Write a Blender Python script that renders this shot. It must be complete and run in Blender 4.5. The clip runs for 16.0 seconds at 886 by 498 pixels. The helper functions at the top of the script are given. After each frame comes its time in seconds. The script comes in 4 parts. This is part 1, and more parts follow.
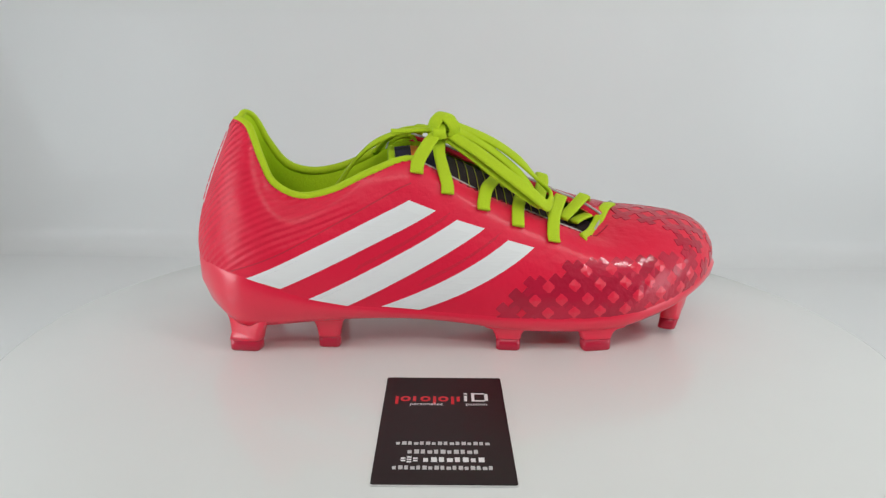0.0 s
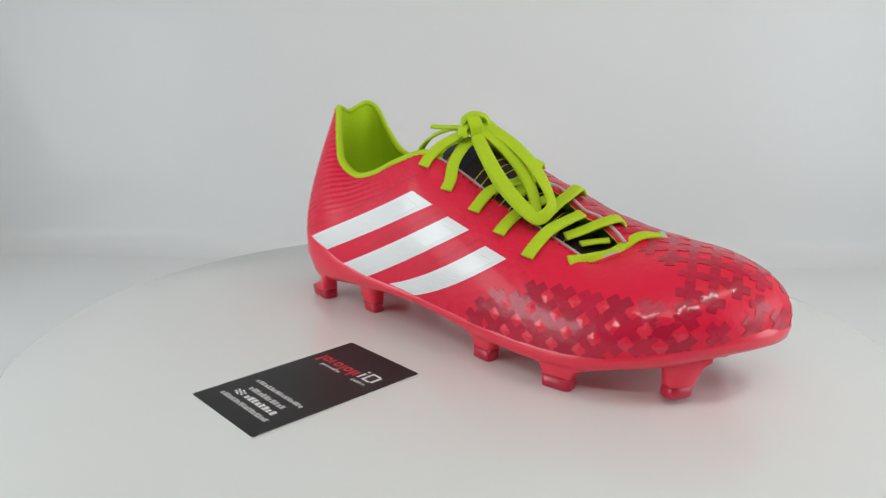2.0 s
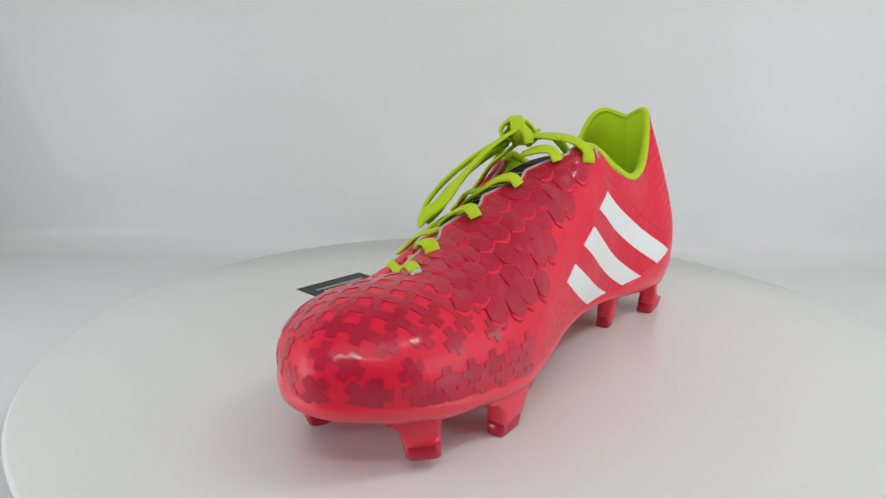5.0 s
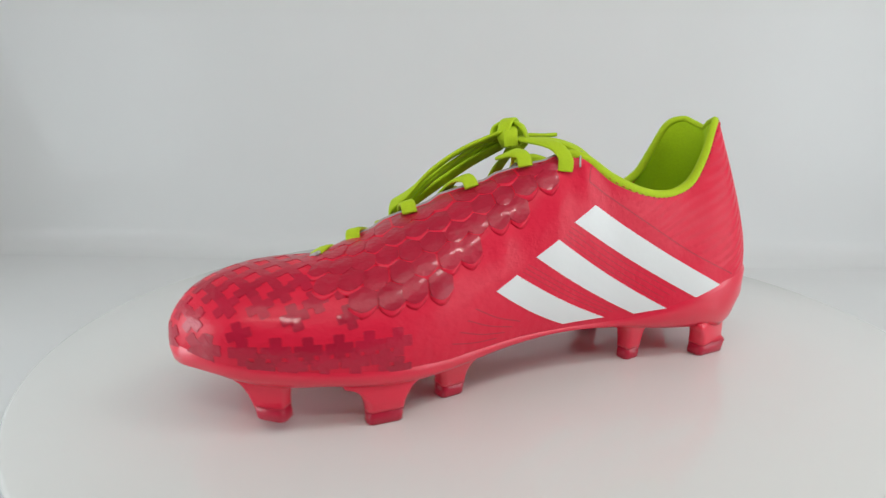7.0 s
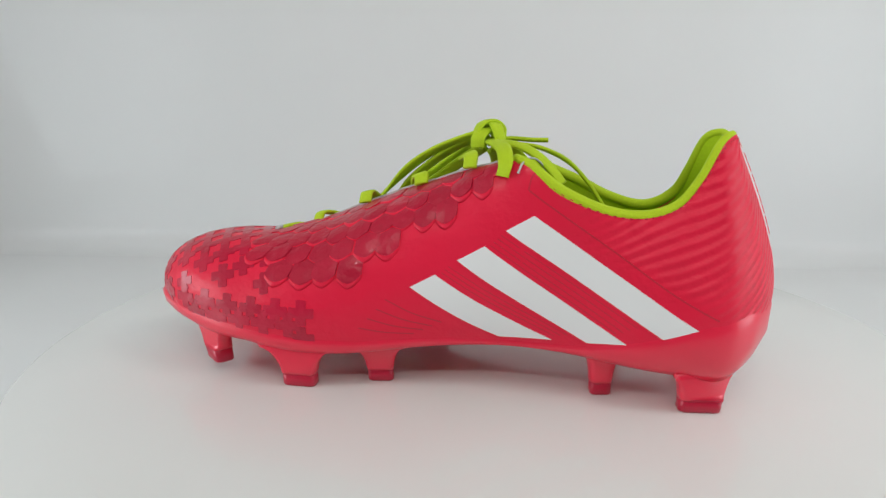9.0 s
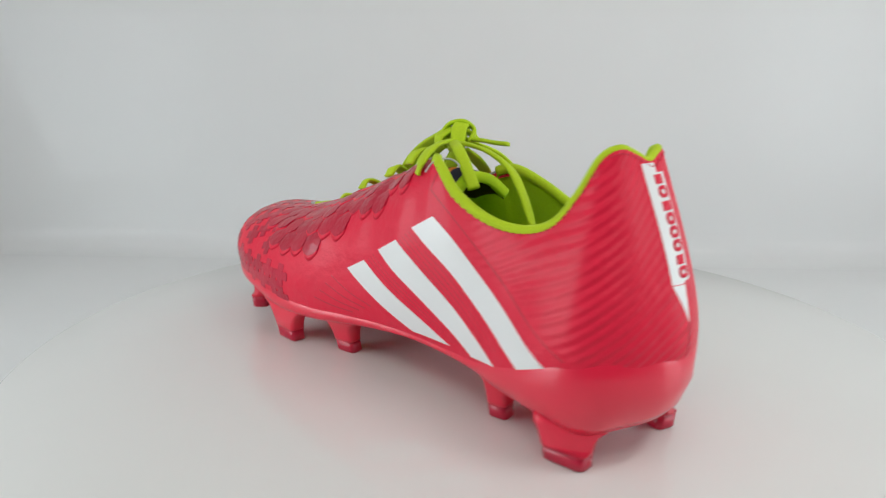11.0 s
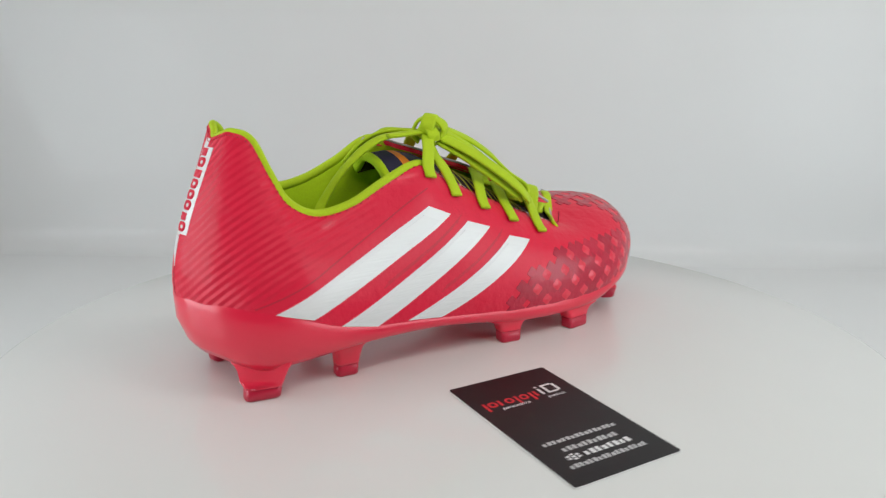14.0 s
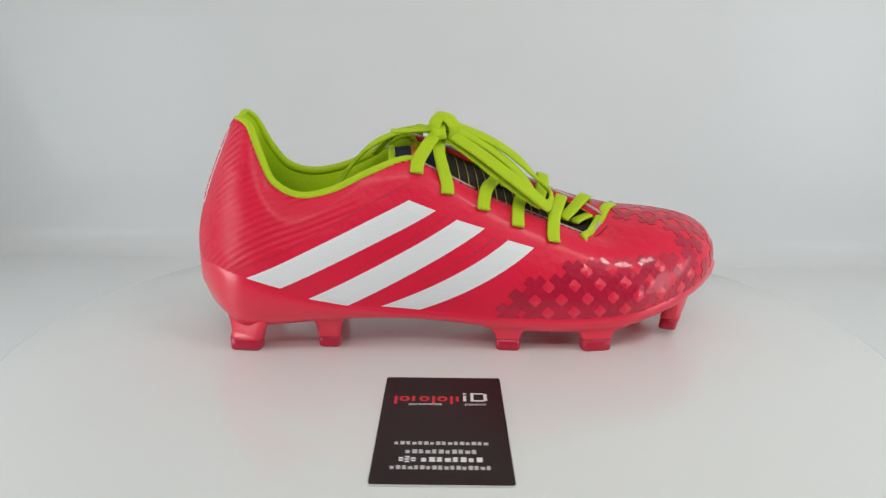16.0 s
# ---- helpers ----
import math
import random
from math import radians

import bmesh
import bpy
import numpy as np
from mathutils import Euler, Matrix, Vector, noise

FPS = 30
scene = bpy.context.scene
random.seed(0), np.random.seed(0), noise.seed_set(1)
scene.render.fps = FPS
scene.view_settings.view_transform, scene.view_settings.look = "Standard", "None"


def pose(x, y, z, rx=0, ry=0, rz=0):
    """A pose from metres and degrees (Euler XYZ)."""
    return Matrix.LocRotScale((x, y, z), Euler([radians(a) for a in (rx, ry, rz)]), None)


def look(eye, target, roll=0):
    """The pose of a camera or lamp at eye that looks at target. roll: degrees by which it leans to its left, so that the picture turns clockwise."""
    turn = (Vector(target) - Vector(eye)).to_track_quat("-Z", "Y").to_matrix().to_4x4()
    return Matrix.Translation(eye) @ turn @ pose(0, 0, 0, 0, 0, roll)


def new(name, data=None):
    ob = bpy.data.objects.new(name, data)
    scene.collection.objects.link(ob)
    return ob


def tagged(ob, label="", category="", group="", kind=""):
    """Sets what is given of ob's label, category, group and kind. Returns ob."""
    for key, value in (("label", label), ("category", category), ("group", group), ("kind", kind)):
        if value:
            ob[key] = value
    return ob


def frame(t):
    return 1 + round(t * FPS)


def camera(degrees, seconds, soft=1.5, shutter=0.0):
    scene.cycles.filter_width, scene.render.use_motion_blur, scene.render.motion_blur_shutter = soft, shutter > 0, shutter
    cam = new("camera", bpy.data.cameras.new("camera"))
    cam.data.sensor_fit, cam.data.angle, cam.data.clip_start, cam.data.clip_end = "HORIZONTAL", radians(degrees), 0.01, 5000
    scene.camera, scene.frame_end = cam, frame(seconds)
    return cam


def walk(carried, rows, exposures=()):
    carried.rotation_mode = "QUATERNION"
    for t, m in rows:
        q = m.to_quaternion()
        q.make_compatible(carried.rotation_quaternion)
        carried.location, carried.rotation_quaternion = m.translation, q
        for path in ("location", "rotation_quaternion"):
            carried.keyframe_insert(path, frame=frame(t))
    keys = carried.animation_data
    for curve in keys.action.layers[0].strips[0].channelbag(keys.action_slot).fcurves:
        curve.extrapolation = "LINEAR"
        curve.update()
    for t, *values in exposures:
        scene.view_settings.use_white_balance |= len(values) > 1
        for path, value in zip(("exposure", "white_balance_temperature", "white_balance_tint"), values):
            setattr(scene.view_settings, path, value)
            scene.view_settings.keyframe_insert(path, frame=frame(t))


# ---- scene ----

from mathutils.bvhtree import BVHTree

# ---------------- camera ----------------
cam = camera(61.93, 16.0, soft=1.3, shutter=0.7)
EYE = Vector((0.0, -0.3809, 0.1556))
AIM = EYE + Vector((-0.0351, 0.9648, -0.2605))
walk(cam, [(0.0, look(EYE, AIM, 0.51)), (16.0, look(EYE, AIM, 0.51))])

# ---------------- light ----------------
world = bpy.data.worlds.new("studio_world")
scene.world = world
world.use_nodes = True
world.node_tree.nodes["Background"].inputs[0].default_value = (0.9, 0.95, 1.0, 1)
world.node_tree.nodes["Background"].inputs[1].default_value = 0.15
scene.view_settings.exposure = -0.16


def area_lamp(name, eye, target, sx, sy, watts, colour, spread=180):
    data = bpy.data.lights.new(name, "AREA")
    data.shape, data.size, data.size_y, data.energy, data.color = "RECTANGLE", sx, sy, watts, colour
    data.spread = radians(spread)
    ob = new(name, data)
    ob.matrix_world = look(eye, target)
    return ob


area_lamp("top_panel", (0.0, -0.35, 0.655), (0.0, 0.24, 0.10), 0.70, 0.32, 1.15, (1.0, 0.985, 0.94))
area_lamp("top_tube", (-0.02, -0.60, 0.590), (0.0, 0.06, 0.02), 0.46, 0.04, 1.25, (1.0, 0.985, 0.95))
area_lamp("strip_lamp", (0.39, -0.24, 0.655), (0.10, 0.10, 0.0), 0.28, 0.05, 1.1, (1.0, 0.99, 0.97))
area_lamp("tent_panel_west", (-0.585, -0.10, 0.11), (0.05, 0.12, -0.05), 0.60, 0.24, 1.08, (0.86, 0.955, 1.0), 120)
area_lamp("tent_panel_east", (0.585, -0.08, 0.12), (0.0, 0.14, -0.03), 0.60, 0.26, 0.86, (0.85, 0.95, 1.0), 130)

# ---------------- materials ----------------


def shader(name, colour, rough=0.5, metal=0.0, coat=0.0, grain=0.0, grain_size=200.0, bump=0.0, bump_size=400.0, sheen=0.0, spread=0.06, ior=1.5, wave=0.0, streak=0.0, spec=0.5, vary=0.0, pebble=0.0, coat_rough=0.09):
    """Principled material with two scales of colour variation and a fine relief, in object space."""
    m = bpy.data.materials.new(name)
    m.use_nodes = True
    nt = m.node_tree
    b = nt.nodes["Principled BSDF"]
    b.inputs["Roughness"].default_value, b.inputs["Metallic"].default_value = rough, metal
    b.inputs["Coat Weight"].default_value, b.inputs["Coat Roughness"].default_value = coat, coat_rough
    b.inputs["Sheen Weight"].default_value = sheen
    b.inputs["IOR"].default_value = ior
    b.inputs["Specular IOR Level"].default_value = spec
    co = nt.nodes.new("ShaderNodeTexCoord")
    big = nt.nodes.new("ShaderNodeTexNoise")
    big.inputs["Scale"].default_value, big.inputs["Detail"].default_value = 14.0, 3.0
    fine = nt.nodes.new("ShaderNodeTexNoise")
    fine.inputs["Scale"].default_value, fine.inputs["Detail"].default_value = grain_size, 4.0
    for n in (big, fine):
        nt.links.new(co.outputs["Object"], n.inputs["Vector"])
    mix = nt.nodes.new("ShaderNodeMix")
    mix.data_type = "RGBA"
    lo = [c * (1 - spread) for c in colour]
    hi = [min(1.0, c * (1 + spread)) for c in colour]
    mix.inputs[6].default_value, mix.inputs[7].default_value = (*lo, 1), (*hi, 1)
    nt.links.new(big.outputs["Fac"], mix.inputs[0])
    out = mix.outputs[2]
    if grain:
        mix2 = nt.nodes.new("ShaderNodeMix")
        mix2.data_type, mix2.blend_type = "RGBA", "MULTIPLY"
        mix2.inputs[0].default_value = grain
        nt.links.new(out, mix2.inputs[6])
        nt.links.new(fine.outputs["Color"], mix2.inputs[7])
        nt.links.new(fine.outputs["Fac"], mix2.inputs[7])
        out = mix2.outputs[2]
    if vary:
        # each piece a little lighter or darker than the next
        info = nt.nodes.new("ShaderNodeObjectInfo")
        rng = nt.nodes.new("ShaderNodeMapRange")
        rng.inputs["To Min"].default_value, rng.inputs["To Max"].default_value = 1 - vary, 1 + vary
        nt.links.new(info.outputs["Random"], rng.inputs["Value"])
        mul = nt.nodes.new("ShaderNodeVectorMath")
        mul.operation = "SCALE"
        nt.links.new(out, mul.inputs[0])
        nt.links.new(rng.outputs["Result"], mul.inputs["Scale"])
        out = mul.outputs[0]
    nt.links.new(out, b.inputs["Base Color"])
    if bump:
        bp = nt.nodes.new("ShaderNodeBump")
        bp.inputs["Strength"].default_value, bp.inputs["Distance"].default_value = bump, 0.0006
        rel = nt.nodes.new("ShaderNodeTexNoise")
        rel.inputs["Scale"].default_value, rel.inputs["Detail"].default_value = bump_size, 3.0
        nt.links.new(co.outputs["Object"], rel.inputs["Vector"])
        nt.links.new(rel.outputs["Fac"], bp.inputs["Height"])
        if streak:
            mp = nt.nodes.new("ShaderNodeMapping")
            mp.inputs["Rotation"].default_value, mp.inputs["Scale"].default_value = (0, streak, 0), (0.06, 1, 1)
            nt.links.new(co.outputs["Object"], mp.inputs["Vector"])
            nt.links.new(mp.outputs["Vector"], rel.inputs["Vector"])
        if wave:
            low = nt.nodes.new("ShaderNodeTexNoise")
            low.inputs["Scale"].default_value, low.inputs["Detail"].default_value = 55.0, 2.0
            nt.links.new(co.outputs["Object"], low.inputs["Vector"])
            bw = nt.nodes.new("ShaderNodeBump")
            bw.inputs["Strength"].default_value, bw.inputs["Distance"].default_value = wave, 0.0030
            nt.links.new(low.outputs["Fac"], bw.inputs["Height"])
            last = bw
            if pebble:
                cell = nt.nodes.new("ShaderNodeTexNoise")
                cell.inputs["Scale"].default_value, cell.inputs["Detail"].default_value = 260.0, 2.0
                nt.links.new(co.outputs["Object"], cell.inputs["Vector"])
                last = nt.nodes.new("ShaderNodeBump")
                last.inputs["Strength"].default_value, last.inputs["Distance"].default_value = pebble, 0.0016
                nt.links.new(cell.outputs["Fac"], last.inputs["Height"])
                nt.links.new(bw.outputs["Normal"], last.inputs["Normal"])
            nt.links.new(last.outputs["Normal"], bp.inputs["Normal"])
        nt.links.new(bp.outputs["Normal"], b.inputs["Normal"])
    return m


def add_ribs(m):
    """Fine slanting ribs pressed into the heel quarters of the upper."""
    nt = m.node_tree
    b = nt.nodes["Principled BSDF"]
    N = nt.nodes.new
    co = N("ShaderNodeTexCoord")
    sep = N("ShaderNodeSeparateXYZ")
    nt.links.new(co.outputs["Object"], sep.inputs[0])

    def op(kind, a, c, d=None):
        n = N("ShaderNodeMath")
        n.operation = kind
        for i, v in enumerate((a, c, d)):
            if v is None:
                continue
            if isinstance(v, (int, float)):
                n.inputs[i].default_value = v
            else:
                nt.links.new(v, n.inputs[i])
        return n.outputs[0]

    x, y, z = sep.outputs
    # rib phase: rows 4.2 mm apart that climb towards the toe and around the heel
    lean = op("MINIMUM", op("MAXIMUM", op("MULTIPLY", y, 60.0), -1.0), 1.0)
    s = op("ADD", op("MULTIPLY", z, 1500.0), op("ADD", op("MULTIPLY", y, 1000.0), op("MULTIPLY", op("MULTIPLY", x, 620.0), lean)))
    wave = op("SINE", s, 0.0)
    # region: heel quarter, above the line from the heel counter to the eyelets
    line = op("SUBTRACT", z, op("ADD", 0.036, op("MULTIPLY", x, 0.46)))
    above = op("MULTIPLY_ADD", line, 160.0, 0.3)
    front = op("MULTIPLY_ADD", x, -34.0, 3.1)
    mask = N("ShaderNodeMath")
    mask.operation, mask.use_clamp = "MINIMUM", True
    nt.links.new(above, mask.inputs[0])
    nt.links.new(front, mask.inputs[1])
    h = op("MULTIPLY", wave, op("MAXIMUM", mask.outputs[0], 0.0))
    bp = N("ShaderNodeBump")
    bp.inputs["Strength"].default_value, bp.inputs["Distance"].default_value = 0.46, 0.0006
    nt.links.new(h, bp.inputs["Height"])
    old = b.inputs["Normal"].links
    if old:
        nt.links.new(old[0].from_socket, bp.inputs["Normal"])
    nt.links.new(bp.outputs["Normal"], b.inputs["Normal"])


PINK = (0.815, 0.015, 0.055)
M_UPPER = shader("pink_synthetic_leather", PINK, 0.42, coat=0.14, coat_rough=0.16, bump=0.2, bump_size=1100, spread=0.06, wave=0.5, spec=0.25, pebble=0.27)
add_ribs(M_UPPER)
M_SOLE = shader("pink_moulded_plastic", (0.86, 0.020, 0.062), 0.30, coat=0.35, coat_rough=0.14, spread=0.04, bump=0.05, bump_size=120)
M_TIP = shader("dark_red_stud_plastic", (0.52, 0.012, 0.045), 0.30, spread=0.06, bump=0.08, bump_size=300)
M_GRIP = shader("dark_red_grip_rubber", (0.52, 0.011, 0.044), 0.36, coat=0.50, coat_rough=0.09, spec=0.2, spread=0.10, bump=0.2, bump_size=600, wave=0.5, vary=0.13, pebble=0.4)
M_PLATE = shader("dark_red_moulded_plate", (0.50, 0.010, 0.040), 0.38, coat=0.38, spread=0.1, bump=0.25, bump_size=500, wave=0.5, vary=0.08, pebble=0.5, spec=0.3)
M_WHITE = shader("white_foil", (0.86, 0.87, 0.87), 0.33, coat=0.15, spread=0.02, bump=0.10, bump_size=350)
M_FACET = shader("glossy_pink_facet", PINK, 0.34, coat=0.4, coat_rough=0.08, spread=0.05, bump=0.1, bump_size=900)
M_STREAK = shader("streaked_white_foil", (0.88, 0.89, 0.89), 0.25, coat=0.4, spread=0.03, bump=0.4, bump_size=900, streak=radians(27))
M_GREY = shader("thin_white_print", (0.55, 0.55, 0.55), 0.45)
M_LIME = shader("lime_lace_cloth", (0.56, 0.77, 0.005), 0.75, sheen=0.04, grain=0.25, grain_size=1400, bump=0.5, bump_size=1500, spread=0.06)
M_LINING = shader("lime_lining_cloth", (0.57, 0.82, 0.004), 0.85, sheen=0.04, grain=0.2, grain_size=900, bump=0.4, bump_size=900, spread=0.08)
M_TONGUE = shader("dark_brown_mesh_cloth", (0.030, 0.014, 0.018), 0.8, grain=0.4, grain_size=1200, bump=0.6, bump_size=1400, spread=0.3)
M_NAVY = shader("navy_printed_cloth", (0.025, 0.02, 0.07), 0.7, grain=0.3, grain_size=900, spread=0.3)
M_YELLOW = shader("yellow_print", (0.55, 0.55, 0.04), 0.6)
M_ORANGE = shader("orange_print", (0.85, 0.25, 0.02), 0.6)
M_EDGE = shader("pale_cut_edge", (0.55, 0.50, 0.50), 0.7, grain=0.2, grain_size=900)
M_AGLET = shader("clear_grey_aglet", (0.5, 0.52, 0.5), 0.25, coat=0.4)
# darker pink: painted shade of same-coloured seams and grooves; also the collar stitches
M_SHADE_STITCH = shader("pink_groove_shade_and_stitch", (0.60, 0.010, 0.036), 0.5)
M_STITCH = shader("dark_red_thread", (0.35, 0.01, 0.03), 0.6)
M_CARD = shader("black_card_print", (0.012, 0.010, 0.011), 0.40, spec=0.28, spread=0.25, grain=0.15, grain_size=500, bump=0.05, bump_size=200)
M_PAPER = shader("white_card_stock", (0.75, 0.75, 0.74), 0.7)
M_RED = shader("red_print", (0.65, 0.015, 0.025), 0.4)
M_INK = shader("white_print", (0.80, 0.80, 0.80), 0.45)
M_DISC = shader("white_acrylic", (0.765, 0.772, 0.752), 0.16, coat=0.0, spread=0.01, bump=0.02, bump_size=40)
M_BACK = shader("white_plastic_sheet", (0.805, 0.815, 0.815), 0.075, spread=0.015, bump=0.0, ior=1.28)
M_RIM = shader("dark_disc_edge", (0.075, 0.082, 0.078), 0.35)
M_ROOM = shader("grey_room_paint", (0.42, 0.42, 0.42), 0.8, spread=0.05)
M_SLEEVE = shader("white_tent_cloth", (0.82, 0.83, 0.83), 0.8, spread=0.02, bump=0.05, bump_size=60)

# ---------------- mesh helpers ----------------


def mesh_of(name, verts, faces, material, smooth=True):
    me = bpy.data.meshes.new(name)
    me.from_pydata([tuple(v) for v in verts], [], faces)
    me.materials.append(material)
    if smooth:
        me.polygons.foreach_set("use_smooth", [True] * len(me.polygons))
    me.update()
    return me


def part_of(name, parent, verts, faces, material, label="", smooth=True):
    ob = new(name, mesh_of(name, verts, faces, material, smooth))
    ob.parent = parent
    if label:
        tagged(ob, label)
    return ob


def loft(rings, closed=True, cap=False):
    """Faces between rings of equal length."""
    n = len(rings[0])
    verts = [v for r in rings for v in r]
    faces = []
    for i in range(len(rings) - 1):
        for j in range(n if closed else n - 1):
            k = (j + 1) % n
            faces.append((i * n + j, i * n + k, (i + 1) * n + k, (i + 1) * n + j))
    if cap:
        faces.append(tuple(reversed(range(n))))
        faces.append(tuple((len(rings) - 1) * n + j for j in range(n)))
    return verts, faces


def lerp_table(table, x):
    """Smooth value from a short table of (x, value)."""
    xs = [a for a, _ in table]
    if x <= xs[0]:
        return table[0][1]
    if x >= xs[-1]:
        return table[-1][1]
    i = max(k for k in range(len(xs) - 1) if xs[k] <= x)
    x0, y0 = table[i]
    x1, y1 = table[i + 1]
    m0 = (y1 - table[i - 1][1]) / (x1 - xs[i - 1]) if i > 0 else (y1 - y0) / (x1 - x0)
    m1 = (table[i + 2][1] - y0) / (xs[i + 2] - x0) if i + 2 < len(xs) else (y1 - y0) / (x1 - x0)
    w, t = x1 - x0, (x - x0) / (x1 - x0)
    return (2 * t**3 - 3 * t**2 + 1) * y0 + (t**3 - 2 * t**2 + t) * w * m0 + (-2 * t**3 + 3 * t**2) * y1 + (t**3 - t**2) * w * m1


def catmull(pts, steps, closed=False):
    """Points along a smooth curve through pts."""
    P = [Vector(p) for p in pts]
    n = len(P)
    out = []
    for i in range(n if closed else n - 1):
        a = P[(i - 1) % n] if closed or i > 0 else P[0] * 2 - P[1]
        b, c = P[i], P[(i + 1) % n]
        d = P[(i + 2) % n] if closed or i + 2 < n else P[-1] * 2 - P[-2]
        for s in range(steps):
            t = s / steps
            out.append(0.5 * (2 * b + (c - a) * t + (2 * a - 5 * b + 4 * c - d) * t * t + (3 * b - a - 3 * c + d) * t**3))
    if not closed:
        out.append(P[-1].copy())
    return out


def ribbon(pts, width, thick, up, steps=8, taper=0.0, twist=0.0, sides=10):
    """A flat woven band along pts; up: the direction that its broad face looks to, one or one a point."""
    line = catmull(pts, steps)
    ups = catmull(up, steps) if isinstance(up, list) else [Vector(up)] * len(line)
    rings = []
    n = len(line)
    for i, p in enumerate(line):
        tan = (line[min(i + 1, n - 1)] - line[max(i - 1, 0)]).normalized()
        side = tan.cross(ups[i]).normalized()
        nor = side.cross(tan).normalized()
        if twist:
            q = Matrix.Rotation(twist * i / (n - 1), 3, tan)
            side, nor = q @ side, q @ nor
        f = i / (n - 1)
        w = width * (1 - taper * (1 - math.sin(math.pi * min(1, max(0, f)))))
        ring = []
        for k in range(sides):
            a = 2 * math.pi * k / sides
            c, s = math.cos(a), math.sin(a)
            sq = 0.6
            c = math.copysign(abs(c) ** sq, c)
            s = math.copysign(abs(s) ** sq, s)
            ring.append(p + side * (c * w / 2) + nor * (s * thick / 2))
        rings.append(ring)
    return loft(rings, True, True)


def rounded_outline(sx, sy, r, seg=4):
    pts = []
    for cx, cy, a0 in ((sx / 2 - r, sy / 2 - r, 0), (-sx / 2 + r, sy / 2 - r, 90), (-sx / 2 + r, -sy / 2 + r, 180), (sx / 2 - r, -sy / 2 + r, 270)):
        for k in range(seg + 1):
            a = radians(a0 + 90 * k / seg)
            pts.append((cx + r * math.cos(a), cy + r * math.sin(a)))
    return pts


# ---------------- the studio: sheet, walls, lid ----------------
FLOOR_Z = -0.028
WALL_Y = 0.276
BEND = 0.024


def backdrop_sheet():
    """White plastic sheet: floor, tight bend, upright back with soft corners to the sides."""
    rows = []
    prof = [(-0.62, FLOOR_Z), (-0.2, FLOOR_Z), (0.1, FLOOR_Z), (WALL_Y - BEND - 0.03, FLOOR_Z)]
    for k in range(13):
        a = radians(90 * k / 12)
        prof.append((WALL_Y - BEND + BEND * math.sin(a), FLOOR_Z + BEND - BEND * math.cos(a)))
    prof += [(WALL_Y + 0.004, 0.15), (WALL_Y + 0.008, 0.35), (WALL_Y + 0.01, 0.66)]
    xs = [-0.60 + 1.20 * i / 60 for i in range(61)]

    def wrap(x):
        """How far the upright sheet curls forward towards the sides."""
        e = max(0.0, x - 0.40, -x - 0.46)
        return -3.2 * e * e
    rings = [[(x, y + (wrap(x) if y > 0.2 else 0), z) for x in xs] for y, z in prof]
    back = [[(x, y + (wrap(x) if y > 0.2 else 0) + 0.003 * (1 if z > FLOOR_Z + 0.01 else 0), z - 0.003) for x in xs] for y, z in prof]
    v1, f1 = loft(rings, False)
    v2, f2 = loft(back, False)
    n = len(v1)
    ob = new("backdrop", mesh_of("backdrop", v1 + v2, f1 + [tuple(reversed([i + n for i in f])) for f in f2], M_BACK))
    return tagged(ob, "glossy white plastic sheet swept up behind the turntable", "backdrop", kind="structure")


def slab(name, lo, hi, material, label):
    bm = bmesh.new()
    bmesh.ops.create_cube(bm, size=1.0)
    for v in bm.verts:
        v.co = [lo[i] + (v.co[i] + 0.5) * (hi[i] - lo[i]) for i in range(3)]
    me = bpy.data.meshes.new(name)
    bm.to_mesh(me)
    bm.free()
    me.materials.append(material)
    return tagged(new(name, me), label, "wall", kind="structure")


backdrop_sheet()
slab("wall_west", (-0.614, -0.62, -0.056), (-0.602, 0.37, 0.68), M_SLEEVE, "white cloth side of the light tent")
slab("wall_east", (0.602, -0.62, -0.056), (0.614, 0.37, 0.68), M_SLEEVE, "white cloth side of the light tent")
# lid added out of view, grey so less light bounces onto the upper backdrop
slab("ceiling", (-0.614, -0.62, 0.685), (0.614, 0.37, 0.70), M_ROOM, "unseen grey lid over the light tent, added to dim the bounce")
# the unlit room before the open front of the tent
slab("wall_south", (-1.6, -2.42, -0.8), (1.6, -2.40, 1.8), M_ROOM, "dim grey room wall behind the camera")
slab("wall_room_west", (-1.62, -2.42, -0.8), (-1.60, 0.6, 1.8), M_ROOM, "dim grey room wall")
slab("wall_room_east", (1.60, -2.42, -0.8), (1.62, 0.6, 1.8), M_ROOM, "dim grey room wall")
slab("wall_north", (-1.6, 0.58, -0.8), (1.6, 0.60, 1.8), M_ROOM, "dim grey room wall behind the tent")
slab("ceiling_room", (-1.62, -2.42, 1.8), (1.62, 0.6, 1.82), M_ROOM, "dim grey room ceiling")
slab("floor", (-1.62, -2.42, -0.82), (1.62, 0.6, -0.80), M_ROOM, "dim grey room floor")


